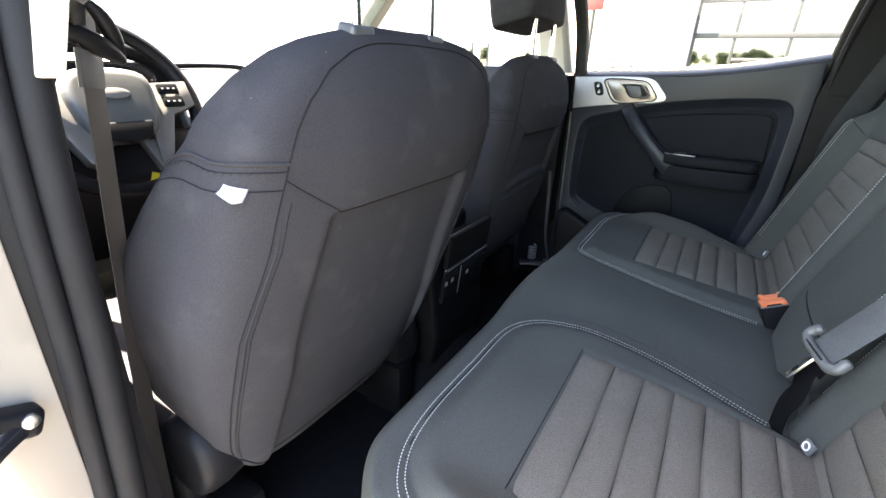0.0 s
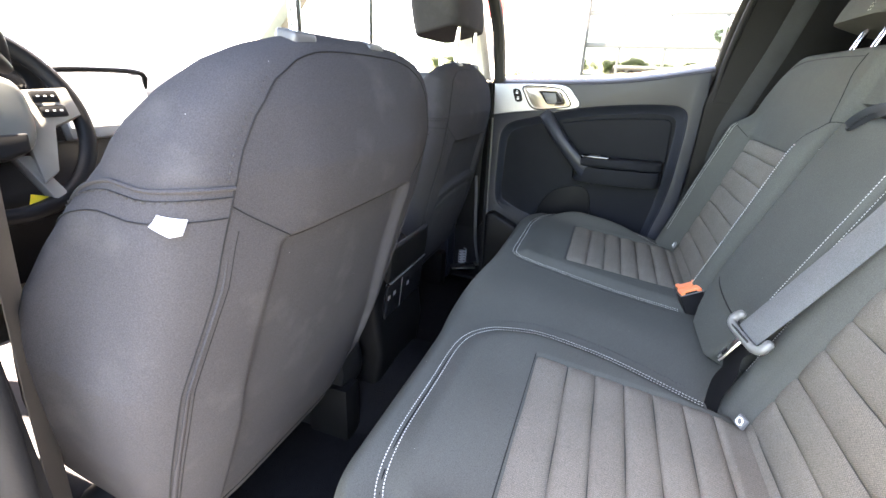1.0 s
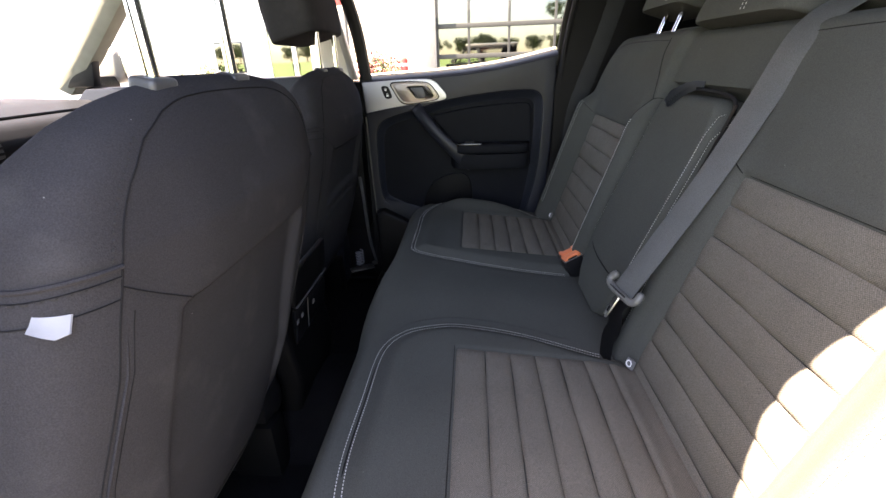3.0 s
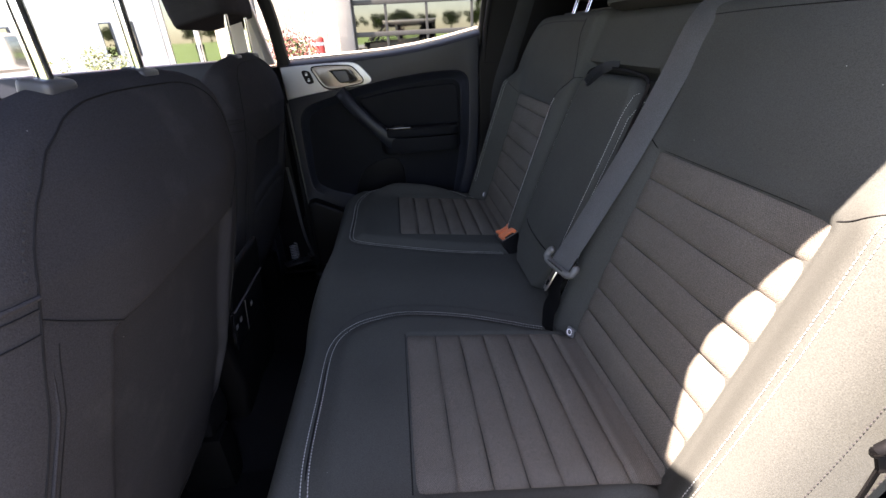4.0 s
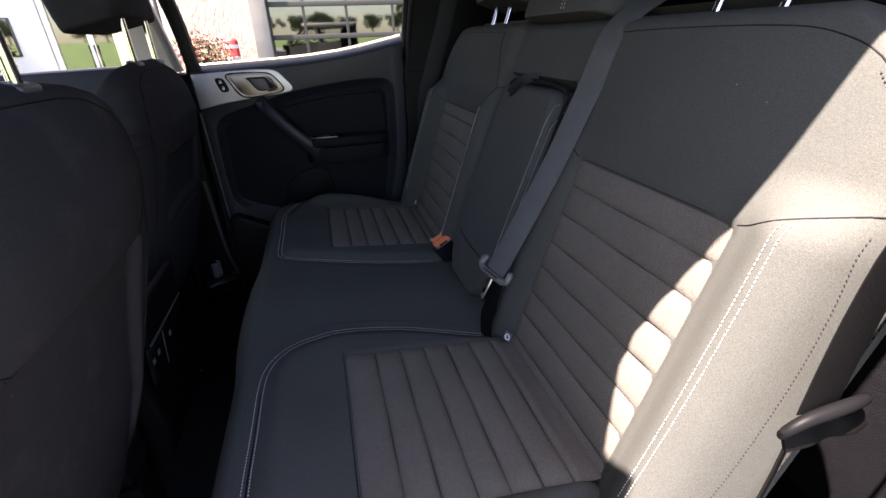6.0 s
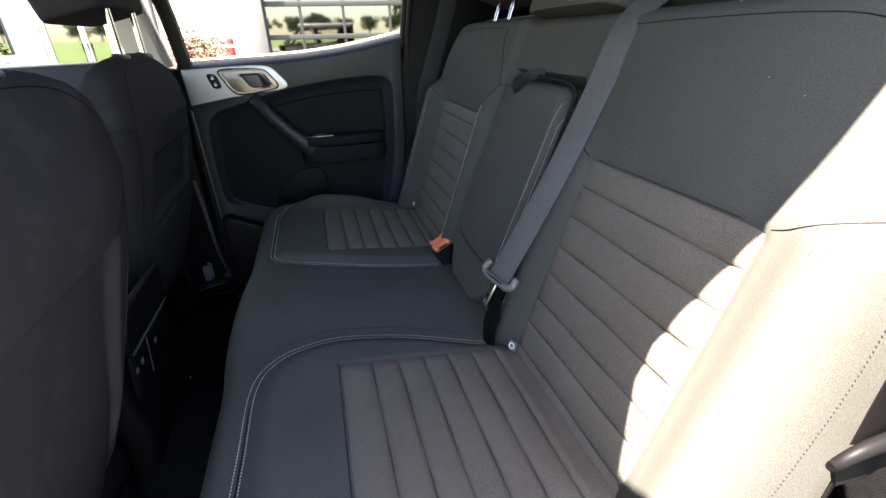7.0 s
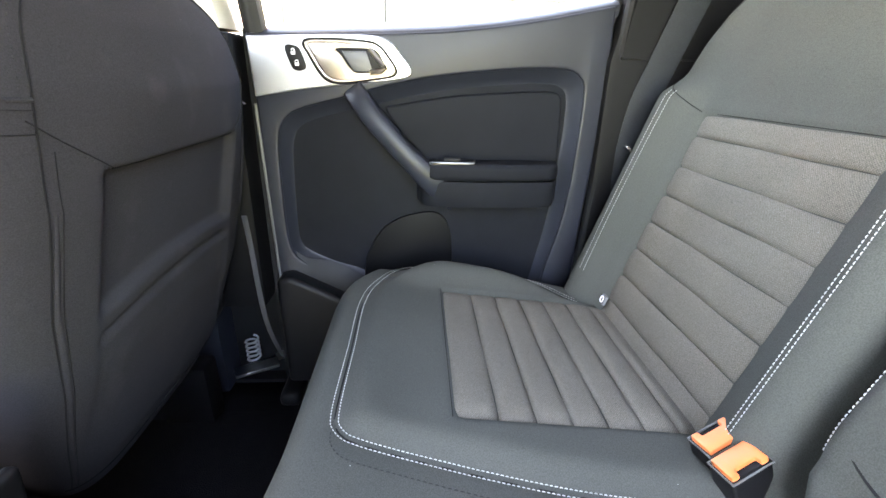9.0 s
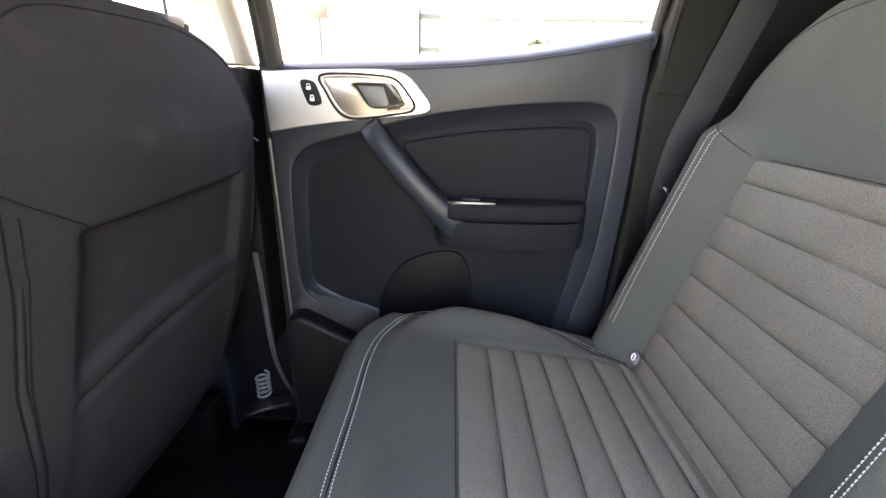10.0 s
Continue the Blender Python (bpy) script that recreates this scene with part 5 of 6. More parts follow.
# Ledge coloured paler than the trim to stand for light hitting it.
part("pocket_ledge", to_bm(*loft([[a, b, b - Vector((0, 0, 0.02)), a - Vector((0, 0, 0.03))] for a, b in zip(ledge_in, ledge_out)])), LIT_LEDGE, door, "dusty grey ledge over the bin, paled for light on it")
bin_poly = [(0.628, 0.325), (0.60, 0.335), (0.54, 0.305), (0.49, 0.28), (0.45, 0.21), (0.45, 0.08), (0.625, 0.08)]
part("door_bin", prism_bm(bin_poly, "x", DX - 0.05, DX + 0.01, 0.012, 3), BLACK, door, "black lower door bin")
# window frame and glass
glass_pts = [(DX + 0.055, 0.615, 0.77), (DX + 0.055, 0.0, 0.82), (DX - 0.065, -0.055, 1.25), (DX - 0.065, 0.70, 1.25)]
part("pane", to_bm(glass_pts, [(0, 1, 2, 3)]), PRIVACY, door, "lightly tinted door glass")
for pts, r, nm in (([(DX + 0.02, 0.628, 0.76), (DX + 0.0, 0.648, 0.95), (DX - 0.06, 0.70, 1.16), (DX - 0.09, 0.735, 1.26)], 0.024, "front"), ([(DX + 0.03, -0.012, 0.80), (DX + 0.01, -0.03, 0.95), (DX - 0.06, -0.065, 1.16), (DX - 0.09, -0.08, 1.26)], 0.016, "rear")):
    part("window_frame", tube_bm(smooth_path(pts, 16), r, 10, 0.8), BLACK, door, "black window frame")
seal = smooth_path([(0.70, 0.012, 0.26), (0.70, -0.004, 0.5), (0.698, -0.014, 0.76), (0.685, -0.03, 0.92), (0.63, -0.075, 1.18)], 24)
part("door_seal", tube_bm(seal, 0.009, 8), RUBBER, door, "black rear door seal")
seal = smooth_path([(DX - 0.006, 0.622, 0.10), (DX - 0.006, 0.629, 0.25), (DX - 0.006, 0.633, 0.42), (DX - 0.006, 0.638, 0.66)], 20)
part("door_edge", tube_bm(seal, 0.0028, 8), GREY_LIGHT, door, "pale front edge of the trim")

# pillar details behind the door
part("trim_joint", box_bm(0.684, 0.6915, -0.16, -0.014, 0.7495, 0.7525), SEAM, bpy.data.objects["pillar_c_right"])
part("coat_hook", tube_bm(smooth_path([(0.69, -0.045, 0.60), (0.672, -0.048, 0.598), (0.668, -0.056, 0.588), (0.676, -0.062, 0.578)], 10), 0.0035, 8), CHROME, bpy.data.objects["pillar_c_right"], "bright hook")
part("lower_cover", prism_bm([(0.02, 0.27), (0.005, 0.36), (-0.03, 0.36), (-0.05, 0.27), (-0.05, 0.05), (0.02, 0.05)], "x", 0.66, 0.70, 0.008), GREY_EDGE, bpy.data.objects["pillar_c_right"])

# floor anchor and spring beside the far pillar
anchor = thing("belt_anchor", "steel floor plate with a small coil spring", "anchor")
part("plate", turned(box_bm(-0.05, 0.045, -0.018, 0.018, -0.004, 0.004, 0.003), pose(0.728, 0.715, 0.073, 0, 0, -62)), STEEL, anchor, "bright steel plate")
part("lug", turned(box_bm(-0.016, 0.016, -0.010, 0.010, -0.003, 0.006, 0.003), pose(0.768, 0.668, 0.079, 12, 0, -50)), STEEL, anchor, "bright steel lug")
coil = [(0.747 + 0.014 * math.cos(a), 0.728 + 0.014 * math.sin(a), 0.082 + 0.0115 * a / (2 * math.pi)) for a in np.linspace(0, 5.0 * 2 * math.pi, 110)]
# Coil paled to stand for light falling on the spring.
part("spring", tube_bm(coil, 0.0026, 6), WHITE_TAG, anchor, "coil spring paled for light on it")
part("cover", box_bm(0.64, 0.74, 0.60, 0.645, 0.03, 0.062, 0.014, 3), BLACK, anchor)

# ---- console, dashboard and wheel ----
console = thing("centre_console", "black centre console with rear sockets", "console")
part("body", prism_bm([(0.66, 0.10), (0.645, 0.20), (0.668, 0.375), (0.70, 0.415), (1.30, 0.36), (1.55, 0.50), (1.6, 0.08)], "x", -0.105, 0.125, 0.015, 3), DARKENED_BLACK, console, "black console body")
part("lid", box_bm(-0.098, 0.118, 0.70, 1.02, 0.405, 0.455, 0.018, 3), DARKENED_BLACK, console, "padded console lid")
face = pose(0.008, 0.646, 0.330, 6, 0, 0)
panel = part("socket_panel", turned(box_bm(-0.098, 0.098, -0.006, 0.004, -0.050, 0.036, 0.008, 3), face), GLOSS, console, "gloss black socket panel")
flap = part("rear_flap", turned(box_bm(-0.100, 0.100, -0.008, 0.006, 0.042, 0.122, 0.008, 3), face), DARKENED_BLACK, console, "black flap over the sockets")
part("flap_edge", turned(box_bm(-0.096, 0.096, -0.0095, -0.006, 0.0405, 0.0428, 0.0006), face), GREY_EDGE, flap, "pale edge line")
for xx, zz in ((0.007, 0.0), (-0.064, 0.006), (-0.090, 0.005)):
    for u in (-0.003, 0.003):
        part("socket_symbol", turned(box_bm(xx + u - 0.0018, xx + u + 0.0018, -0.0068, -0.0055, zz - 0.005, zz + 0.005, 0.0004), face), GREY_TAG, panel)
part("divider", turned(box_bm(-0.030, -0.0285, -0.0070, -0.0055, -0.045, 0.030, 0.0003), face), GREY_EDGE, panel)
part("floor_mat", box_bm(-0.60, -0.16, 0.46, 0.92, 0.028, 0.040, 0.004), CARPET, tagged(new("floor_mats"), "black carpet footwell mats", "mat"))
part("floor_mat", box_bm(0.18, 0.62, 0.46, 0.92, 0.028, 0.040, 0.004), CARPET, bpy.data.objects["floor_mats"])

dash = thing("dashboard", "pale sunlit dashboard with a central display", "dashboard")
part("top", prism_bm([(1.50, 0.60), (1.47, 0.66), (1.50, 0.71), (1.62, 0.745), (1.95, 0.76), (1.95, 0.45), (1.55, 0.45)], "x", -0.72, 0.72, 0.02, 3), SOFT_PANEL, dash, "soft dark dashboard top")
part("display", turned(box_bm(-0.112, 0.108, -0.012, 0.02, -0.085, 0.066, 0.008), pose(-0.048, 1.448, 0.690, -14, 0, 0)), SILVER, dash, "silver framed display")
part("display_glass", turned(box_bm(-0.105, 0.105, -0.016, -0.011, -0.06, 0.06, 0.002), pose(-0.048, 1.448, 0.690, -14, 0, 0)), GLARE_SCREEN, dash, "display glass, sky glare put in as pale glow")
part("display_hood", tube_bm(smooth_path([(-0.185, 1.48, 0.72), (-0.168, 1.46, 0.757), (-0.05, 1.445, 0.764), (0.070, 1.46, 0.757), (0.088, 1.48, 0.72)], 24), 0.007, 8), BLACK, dash)
part("cluster_hood", tube_bm(smooth_path([(-0.60, 1.48, 0.66), (-0.56, 1.46, 0.77), (-0.37, 1.45, 0.80), (-0.20, 1.46, 0.77), (-0.16, 1.48, 0.66)], 30), 0.018, 10), BLACK, dash)
part("instrument_panel", turned(box_bm(-0.19, 0.19, -0.01, 0.03, -0.09, 0.07, 0.01), pose(-0.37, 1.49, 0.70, -15, 0, 0)), GLOSS, dash, "dark instrument panel")
part("edge_strip", tube_bm([(0.17, 1.478, 0.728), (0.45, 1.478, 0.730), (0.70, 1.485, 0.728)], 0.005, 8), BLACK, dash, "black edge of the dash pad")
vent = part("air_vent", box_bm(0.145, 0.205, 1.455, 1.50, 0.635, 0.715, 0.008), GREY_EDGE, dash, "air vent with dark slats")
for k in range(5):
    part("slat", box_bm(0.150, 0.200, 1.451, 1.457, 0.645 + 0.014 * k, 0.652 + 0.014 * k, 0.001), BLACK, vent)
part("lower_dash", prism_bm([(1.50, 0.60), (1.42, 0.50), (1.45, 0.30), (1.7, 0.25), (1.7, 0.60)], "x", -0.72, 0.72, 0.015), BLACK, dash)

WM = pose(-0.365, 1.345, 0.675, 66, 0, 0)
wheel = thing("steering_wheel", "black and silver steering wheel with buttons", "steering wheel")
rim = [WM @ Vector((0.187 * math.cos(a), 0.187 * math.sin(a), 0)) for a in np.linspace(0, 2 * math.pi, 61)]
part("rim", tube_bm(rim, 0.0165, 12, 1.0, (0, -0.9, 0.4), cap=False), BLACK, wheel, "black leather rim")
hub = smooth_path([(0.075, 0.06, 0), (0, 0.075, 0), (-0.075, 0.06, 0), (-0.085, 0, 0), (-0.06, -0.07, 0), (0, -0.085, 0), (0.06, -0.07, 0), (0.085, 0, 0)], 40, True)[:-1]
part("hub", turned(prism_bm([(p.x, p.y) for p in hub], "z", -0.01, 0.045, 0.02, 4), WM), FLARED_HUB, wheel, "vinyl airbag cover paled to stand for flare")
part("badge", turned(prism_bm([(0.030 * math.cos(a), 0.014 + 0.012 * math.sin(a)) for a in np.linspace(0, 2 * math.pi, 29)[:-1]], "z", 0.040, 0.0485, 0.002), WM), SATIN_GREY, wheel, "plain oval badge")
part("hub_foot", turned(prism_bm([(-0.055, -0.045), (0.055, -0.045), (0.046, -0.080), (0.0, -0.092), (-0.046, -0.080)], "z", 0.030, 0.047, 0.006, 3), WM), BLACK, wheel, "black lower hub panel")
for k in (-1, 1):
    sp = prism_bm([(k * 0.07, 0.045), (k * 0.175, 0.05), (k * 0.178, -0.01), (k * 0.12, -0.03), (k * 0.085, -0.12), (k * 0.05, -0.14), (k * 0.06, -0.05)], "z", -0.012, 0.022, 0.005)
    spoke = part("spoke", turned(sp, WM), SATIN_GREY, wheel, "satin grey spoke")
    for j, (bx, by) in enumerate(((0.125, 0.030), (0.128, 0.0))):
        pad = part("button_pad", turned(box_bm(k * bx - 0.024, k * bx + 0.024, by - 0.012, by + 0.012, 0.016, 0.027, 0.004), WM), BLACK, spoke, "black button pad")
        for u in (-0.013, 0.0, 0.013):
            part("button_mark", turned(box_bm(k * bx + u - 0.0025, k * bx + u + 0.0025, by - 0.0015, by + 0.0015, 0.0268, 0.0276), WM), WHITE_INK, pad)
    part("lower_spoke", turned(prism_bm([(k * 0.03, -0.08), (k * 0.055, -0.08), (k * 0.085, -0.165), (k * 0.06, -0.18)], "z", -0.01, 0.015, 0.004), WM), SATIN_GREY, wheel)
    part("stalk", turned(tube_bm([(k * 0.06, 0.0, -0.05), (k * 0.16, 0.01, -0.055), (k * 0.20, 0.015, -0.055)], [0.008, 0.010, 0.008], 10), WM), BLACK, wheel, "black control stalk")
part("column", turned(tube_bm([(0, 0, -0.03), (0, 0, -0.22)], 0.06, 16), WM), BLACK, wheel)
card = thing("hang_tag", "small yellow card hanging under the wheel", "tag")
part("card", turned(box_bm(-0.018, 0.018, -0.001, 0.001, -0.018, 0.018, 0.0005), pose(-0.327, 1.28, 0.515, 0, 20, 0)), YELLOW, card)
part("print_bar", turned(box_bm(-0.010, 0.010, -0.0016, -0.0008, -0.012, -0.006), pose(-0.327, 1.28, 0.515, 0, 20, 0)), SEAM, card)

# driver's belt on the near pillar
dbelt = thing("driver_seat_belt", "brown-grey seat belt hanging from the door pillar", "seat belt")
ACROSS = (0.66, 0.75, 0.1)
run = smooth_path([(-0.625, 0.702, 1.06), (-0.632, 0.701, 0.90), (-0.638, 0.700, 0.80), (-0.645, 0.700, 0.72), (-0.656, 0.700, 0.60), (-0.664, 0.700, 0.50), (-0.670, 0.700, 0.40), (-0.675, 0.700, 0.30), (-0.680, 0.705, 0.08)], 50)
part("webbing", ribbon(run, 0.046, 0.0018, ACROSS), BROWN_WEB, dbelt, "brown-grey webbing")
part("webbing_fold", ribbon(smooth_path([(-0.641, 0.697, 0.782), (-0.643, 0.696, 0.768), (-0.645, 0.696, 0.752)], 10), 0.050, 0.006, ACROSS), WEBBING, dbelt, "doubled webbing at the tongue")
tongue = part("tongue", tube_bm(smooth_path([(-0.672, 0.690, 0.800), (-0.655, 0.688, 0.797), (-0.640, 0.690, 0.791), (-0.624, 0.696, 0.783), (-0.612, 0.704, 0.776)], 30), [0.005 + 0.0045 * math.sin(math.pi * k / 29) for k in range(30)], 14), BLACK, dbelt, "black belt tongue")
part("tongue_bridge", tube_bm(smooth_path([(-0.634, 0.694, 0.822), (-0.626, 0.694, 0.812), (-0.618, 0.698, 0.797), (-0.612, 0.704, 0.779)], 20), [0.0045 + 0.003 * math.sin(math.pi * k / 19) for k in range(20)], 12), BLACK, tongue)
part("latch_blade", turned(box_bm(-0.020, 0.020, -0.0015, 0.0015, -0.008, 0.010, 0.001), pose(-0.656, 0.690, 0.815, 0, 12, 20)), STEEL, tongue, "bright steel latch blade")


# ---- workshop building beyond the far door ----
WX = 8.5
PAD = GROUND + 0.24
shop = thing("workshop", "pale stone workshop with a glazed sectional door", "building")
part("wall", box_bm(WX, WX + 0.4, 1.23, 3.45, PAD - 0.1, 5.5), STONE, shop, "split-face cream stone wall")
part("wall", box_bm(WX, WX + 0.4, -12, -3.6, PAD - 0.1, 5.5), STONE, shop, "split-face cream stone wall")
part("lintel", box_bm(WX, WX + 0.4, -3.6, 1.23, 3.4, 5.5), WALL_WHITE, shop)
part("door_post", box_bm(WX - 0.05, WX + 0.3, 0.95, 1.228, PAD - 0.1, 3.4, 0.01), CONCRETE, shop, "grey door post")
part("roof", box_bm(WX - 0.3, WX + 9, -12.2, 5.4, 5.5, 5.75, 0.02), RED_ROOF, shop, "red roof fascia")
part("wall_back", box_bm(WX + 6, WX + 6.3, -12, 5.2, PAD - 0.1, 5.5), WALL_WHITE, shop)
gdoor = thing("sectional_door", "closed aluminium sectional door with glass panes", "garage door")
gdoor.matrix_world = Matrix.Translation((WX + 0.115, 0.95, 0)) @ pose(0, 0, 0, 0, 0, -2.7) @ Matrix.Translation((-WX - 0.115, -0.95, 0))
GY = [0.93, 0.32, -0.447, -1.305, -2.10, -2.90, -3.58]
GZ = [PAD, 0.385, 0.921, 1.457, 1.993, 2.53, 3.05, 3.38]
for z in GZ:
    part("rail", box_bm(WX + 0.09, WX + 0.14, -3.59, 0.94, z - 0.042, z + 0.042, 0.006), ALUMINIUM, gdoor, "aluminium rail")
for y in GY:
    part("stile", box_bm(WX + 0.095, WX + 0.135, y - 0.025, y + 0.025, PAD, 3.4, 0.006), ALUMINIUM, gdoor, "aluminium stile")
for z0, z1 in zip(GZ, GZ[1:]):
    for y1, y0 in zip(GY, GY[1:]):
        part("pane", box_bm(WX + 0.112, WX + 0.118, y0 + 0.024, y1 - 0.024, z0 + 0.041, z1 - 0.041), PANE_DARK, gdoor)

bollard = thing("bollard", "red bollard with two white bands", "bollard")
BY, BX = 1.55, 7.9
part("post", turned(tube_bm([(0, 0, 0), (0, 0, 1.27), (0, 0, 1.30), (0, 0, 1.315)], [0.105, 0.105, 0.085, 0.04], 24), Matrix.Translation((BX, BY, PAD))), RED_ROOF, bollard, "red plastic sleeve")
for z in (0.98, 1.16):
    part("band", turned(tube_bm([(0, 0, z), (0, 0, z + 0.055)], 0.107, 24), Matrix.Translation((BX, BY, PAD))), WALL_WHITE, bollard, "white reflective band")

LEAF = material("shrub_leaf", (0.07, 0.09, 0.025), 0.6, 0, (0.035, 0.05, 0.014), 4, 0.8, 0.0)
LEAF_RED = material("red_shrub_leaf", (0.20, 0.04, 0.04), 0.6, 0, (0.10, 0.022, 0.02), 4, 0.8, 0.0)
BARK = material("bark", (0.09, 0.065, 0.045), 0.9)


def leaf_cloud(name, mat, parent, centre, size, count, leaf, seed, top_only=False):
    rnd = random.Random(seed)
    verts, faces = [], []
    clumps = [(Vector((rnd.gauss(0, 0.42), rnd.gauss(0, 0.42), rnd.uniform(-0.45, 0.55))), rnd.uniform(0.22, 0.42)) for _ in range(26)]
    for _ in range(count):
        c, r = rnd.choice(clumps)
        p = c + Vector((rnd.gauss(0, 1), rnd.gauss(0, 1), rnd.gauss(0, 1))).normalized() * r * rnd.uniform(0.6, 1.0)
        if top_only and p.z < 0.25 + rnd.uniform(-0.25, 0.2):
            continue
        p = Vector(centre) + Vector((p.x * size[0], p.y * size[1], p.z * size[2]))
        a = Vector((rnd.gauss(0, 1), rnd.gauss(0, 1), rnd.gauss(0, 1))).normalized()
        b = a.orthogonal().normalized()
        l = leaf * rnd.uniform(0.6, 1.3)
        k = len(verts)
        verts += [p - a * l, p + b * l * 0.45, p + a * l, p - b * l * 0.45]
        faces.append((k, k + 1, k + 2, k + 3))
    return mesh_of(name, verts, faces, mat, parent, smooth=False, kind="stuff")


def shrub(x, y, seed, red=True):
    own = thing("shrub", "rounded red-tipped shrub against the stone wall" if red else "rounded green shrub before the white wall", "shrub", group="shrubs")
    leaf_cloud("crown", LEAF, own, (x, y, PAD + 0.74), (0.66, 0.66, 0.80), 3800, 0.035, seed)
    if red:
        leaf_cloud("red_leaves", LEAF_RED, own, (x, y, PAD + 0.78), (0.68, 0.68, 0.81), 3600, 0.035, seed + 1, True)
    part("stem", tube_bm([(x, y, PAD - 0.05), (x + 0.03, y, PAD + 0.4), (x, y + 0.04, PAD + 0.8)], [0.05, 0.035, 0.015], 8), BARK, own)
    return own


shrub(7.75, 2.08, 5)
shrub(8.4, 5.50, 25, False)

sign = thing("wall_sign", "small red sign on a grey pole by the wall", "sign")
part("pole", tube_bm([(7.6, 2.45, PAD - 0.05), (7.6, 2.45, 2.0)], 0.03, 10), ALUMINIUM, sign, "grey pole")
part("board", box_bm(7.57, 7.60, 2.30, 2.62, 1.78, 2.3, 0.008), RED_ROOF, sign, "red sign board")

# ---- showroom wing further ahead ----
hall = thing("showroom", "white showroom wing with tall windows and a red fascia", "building")
part("wall", box_bm(WX + 0.6, WX + 1.0, 5.2, 24, PAD - 0.1, 1.9 + 2.2), WALL_WHITE, hall, "white rendered wall")
part("fascia", box_bm(WX + 0.1, WX + 1.1, 5.2, 24, 4.1, 4.9, 0.02), RED_ROOF, hall, "red fascia")
part("wall", box_bm(WX + 0.6, WX + 1.0, 4.66, 5.198, PAD - 0.1, 4.1), WALL_WHITE, hall, "white rendered wall")
part("lintel", box_bm(WX + 0.55, WX + 1.0, 3.452, 4.658, 2.1, 4.1), WALL_WHITE, hall)
for y in (5.10, 5.50, 7.3, 7.9):
    win = part("window", box_bm(WX + 0.57, WX + 0.62, y, y + 0.22, 0.76, 1.36, 0.01), GREY_EDGE, hall, "tall narrow window")
    part("pane", box_bm(WX + 0.555, WX + 0.575, y + 0.025, y + 0.195, 0.785, 1.335), PANE_DARK, win)
entry = thing("entrance_doors", "glazed showroom entrance with pale frames", "door")
EY = [3.48, 4.02, 4.60]
for y in EY:
    part("post", box_bm(WX + 0.62, WX + 0.70, y - 0.045, y + 0.045, PAD, 2.09, 0.006), WALL_WHITE, entry, "pale door frame post")
for z in (PAD + 0.05, 1.75, 2.06):
    part("rail", box_bm(WX + 0.625, WX + 0.695, 3.50, 4.57, z - 0.035, z + 0.035, 0.006), WALL_WHITE, entry, "pale door frame rail")
for a, b in zip(EY, EY[1:]):
    part("pane", box_bm(WX + 0.655, WX + 0.662, a + 0.043, b - 0.043, PAD + 0.07, 1.72), PANE_DARK, entry)
for y in (3.98, 4.06):
    part("pull", tube_bm([(WX + 0.58, y, 0.48), (WX + 0.57, y, 0.50), (WX + 0.57, y, 0.88), (WX + 0.58, y, 0.90)], 0.014, 8), RUBBER, entry, "dark pull bar")
part("reveal", box_bm(WX + 0.70, WX + 0.96, 3.455, 4.655, PAD - 0.09, 2.09), WALL_WHITE, entry)


# ---- the truck's outer skin and what stands behind it ----
truck = thing("truck_body", "champagne pickup truck body around the cabin", "truck")
# Left edge cut back out of symmetry to let sun onto the bench.
part("roof_skin", prism_bm([(-0.556, 1.34), (-0.535, 1.385), (-0.3, 1.41), (0.3, 1.41), (0.572, 1.385), (0.597, 1.34), (0.575, 1.34), (0.55, 1.375), (0, 1.395), (-0.515, 1.375), (-0.54, 1.34)], "y", -0.62, 1.24, 0.006), PAINT, truck, "champagne roof skin")
bonnet = [[Vector((x, y, z - 0.10 * abs(x / 0.86) ** 3)) for x in np.linspace(-0.86, 0.86, 15)] + [Vector((0.86, y, 0.1)), Vector((-0.86, y, 0.1))] for y, z in ((1.86, 0.66), (2.1, 0.68), (2.5, 0.66), (2.8, 0.60), (2.92, 0.48))]
part("bonnet", to_bm(*loft(bonnet)), PAINT, truck, "champagne bonnet")
part("door_skin", prism_bm([(0.77, -0.15), (0.77, 0.76), (-0.01, 0.79), (-0.02, -0.15)], "x", 0.853, 0.875, 0.006), PAINT, truck, "champagne door skin")
part("door_skin", prism_bm([(1.72, -0.15), (1.72, 0.70), (0.775, 0.76), (0.775, -0.15)], "x", 0.862, 0.875, 0.006), PAINT, truck, "champagne door skin")
part("door_skin", prism_bm([(1.72, -0.15), (1.72, 0.70), (0.775, 0.76), (0.775, -0.15)], "x", -0.875, -0.862, 0.006), PAINT, truck, "champagne door skin")
for sgn in (-1, 1):
    part("bed_side", prism_bm([(-0.68, -0.05), (-0.68, 0.66), (-2.2, 0.66), (-2.2, -0.05)], "x", *sorted((sgn * 0.84, sgn * 0.90)), 0.01), PAINT, truck, "champagne load bed side")
    for y in (2.35, -1.35):
        tyre = [[Vector((sgn * x, y + r * math.cos(a), GROUND + 0.375 + r * math.sin(a))) for a in np.linspace(0, 2 * math.pi, 33)[:-1]] for x, r in ((0.66, 0.22), (0.66, 0.34), (0.70, 0.375), (0.86, 0.375), (0.90, 0.34), (0.89, 0.22))]
        part("wheel", to_bm(*loft(tyre)), RUBBER, truck, "black tyre")
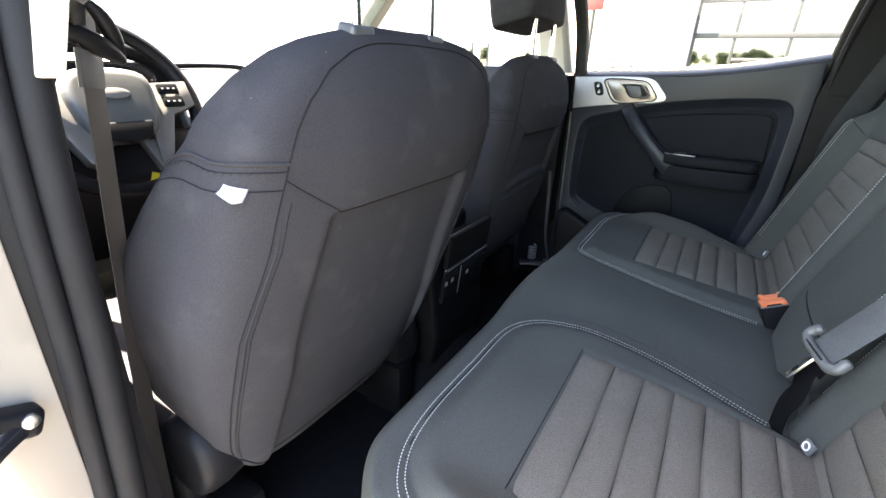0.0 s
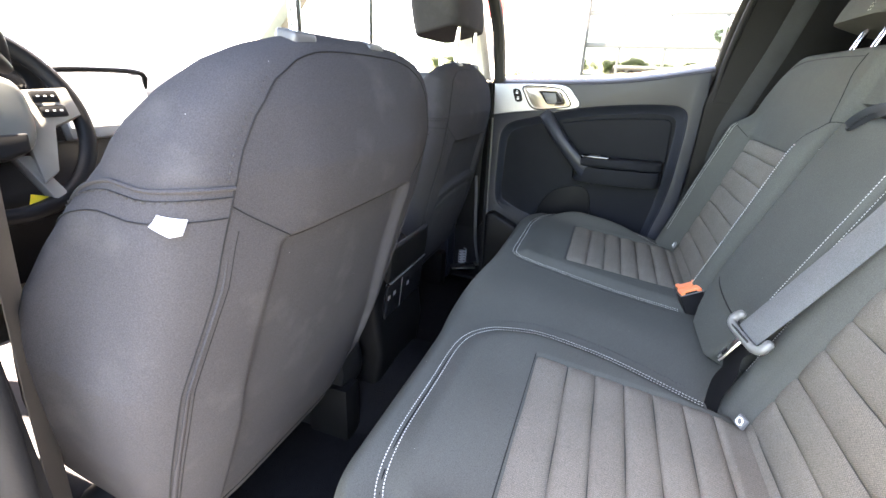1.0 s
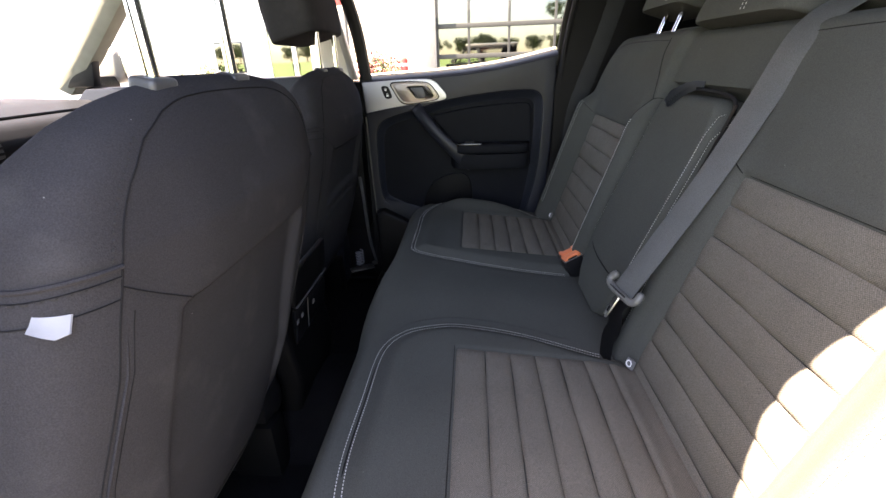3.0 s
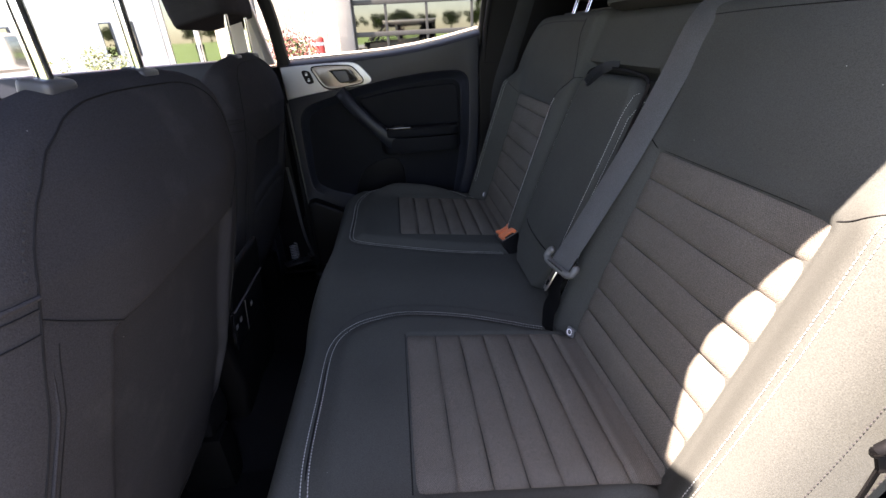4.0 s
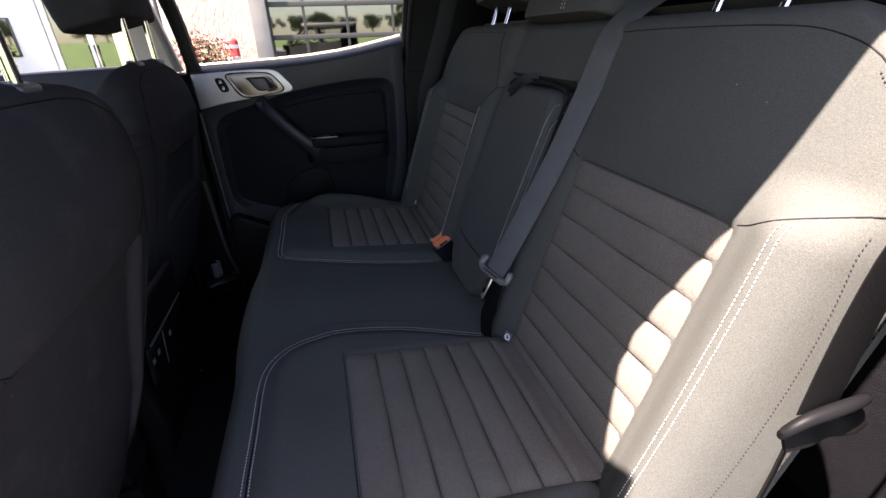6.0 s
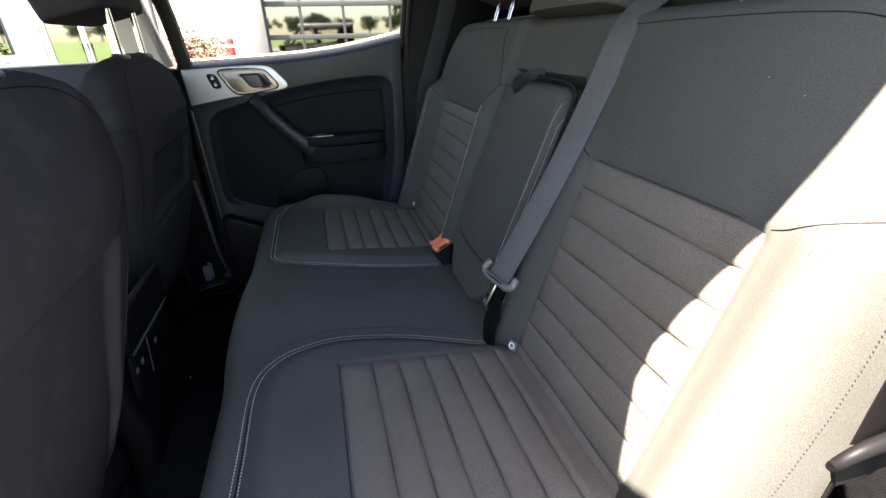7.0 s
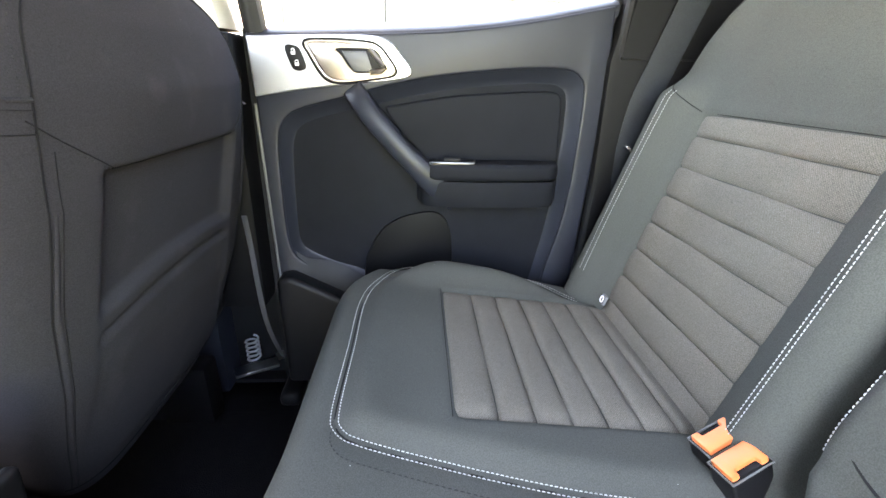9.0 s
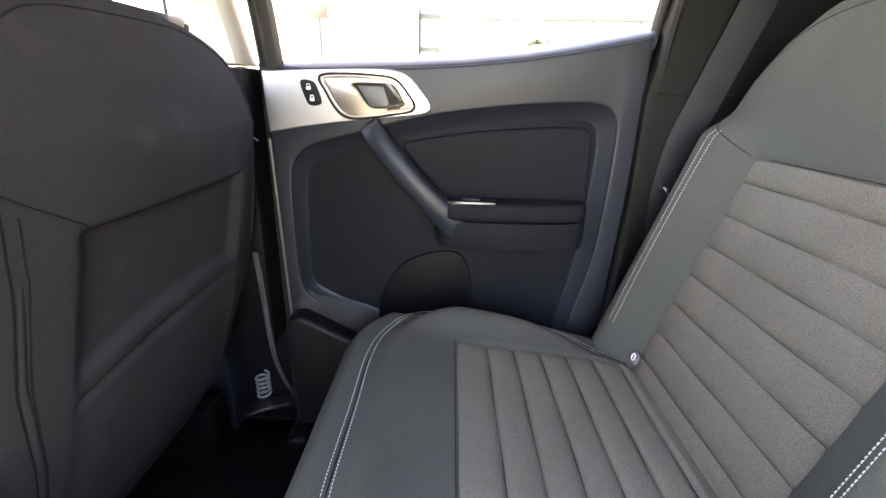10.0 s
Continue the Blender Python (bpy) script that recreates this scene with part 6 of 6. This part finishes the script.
part("bed_floor", box_bm(-0.84, 0.84, -2.2, -0.66, -0.05, 0.05), BLACK, truck)
part("tailgate", box_bm(-0.84, 0.84, -2.28, -2.21, -0.05, 0.66, 0.012), PAINT, truck)
mirror = thing("door_mirror", "black door mirror outside the passenger window", "mirror")
part("housing", box_bm(0.90, 1.10, 1.62, 1.72, 0.79, 0.92, 0.03, 3), PAINT, mirror, "champagne mirror housing")
part("mirror_glass", box_bm(0.915, 1.085, 1.612, 1.618, 0.802, 0.908, 0.002), CHROME, mirror, "mirror glass")
part("arm", box_bm(0.78, 0.92, 1.65, 1.70, 0.77, 0.82, 0.012), BLACK, mirror)

def lawn_height(x):
    return GROUND + 0.03 + 2.6 * step(-14, -104, x)


v, f = grid(lambda a, b: (-14 - 90 * a, -90 + 180 * b, lawn_height(-14 - 90 * a)), 24, 30)
tagged(mesh_of("lawn", v, f, GRASS), "green mown lawn rising beyond the forecourt", "lawn", kind="structure")


def tree(x, y, h, seed):
    own = thing("tree", "broad green tree at the edge of the lawn", "tree", group="trees")
    g = lawn_height(x)
    part("trunk", tube_bm([(x, y, g - 0.5), (x + 0.1, y, g + h * 0.3), (x, y + 0.1, g + h * 0.7)], [0.28, 0.2, 0.06], 10), BARK, own)
    rnd = random.Random(seed)
    for k in range(4):
        a = rnd.uniform(0, 6.28)
        part("limb", tube_bm([(x + 0.08, y, g + h * (0.28 + 0.08 * k)), (x + math.cos(a) * h * 0.12, y + math.sin(a) * h * 0.12, g + h * (0.42 + 0.08 * k)), (x + math.cos(a) * h * 0.24, y + math.sin(a) * h * 0.24, g + h * (0.52 + 0.08 * k))], [0.10, 0.07, 0.03], 6), BARK, own)
    leaf_cloud("crown", LEAF, own, (x, y, g + h * 0.56), (h * 0.50, h * 0.50, h * 0.46), 3000, h * 0.045, seed)


for k in range(24):
    tree(-92 - 4 * (k % 3), -66 + 5.6 * k, 3.9 + (k * 7 % 4) * 0.45, 40 + k)
tree(-62, -9.9, 8.5, 90)
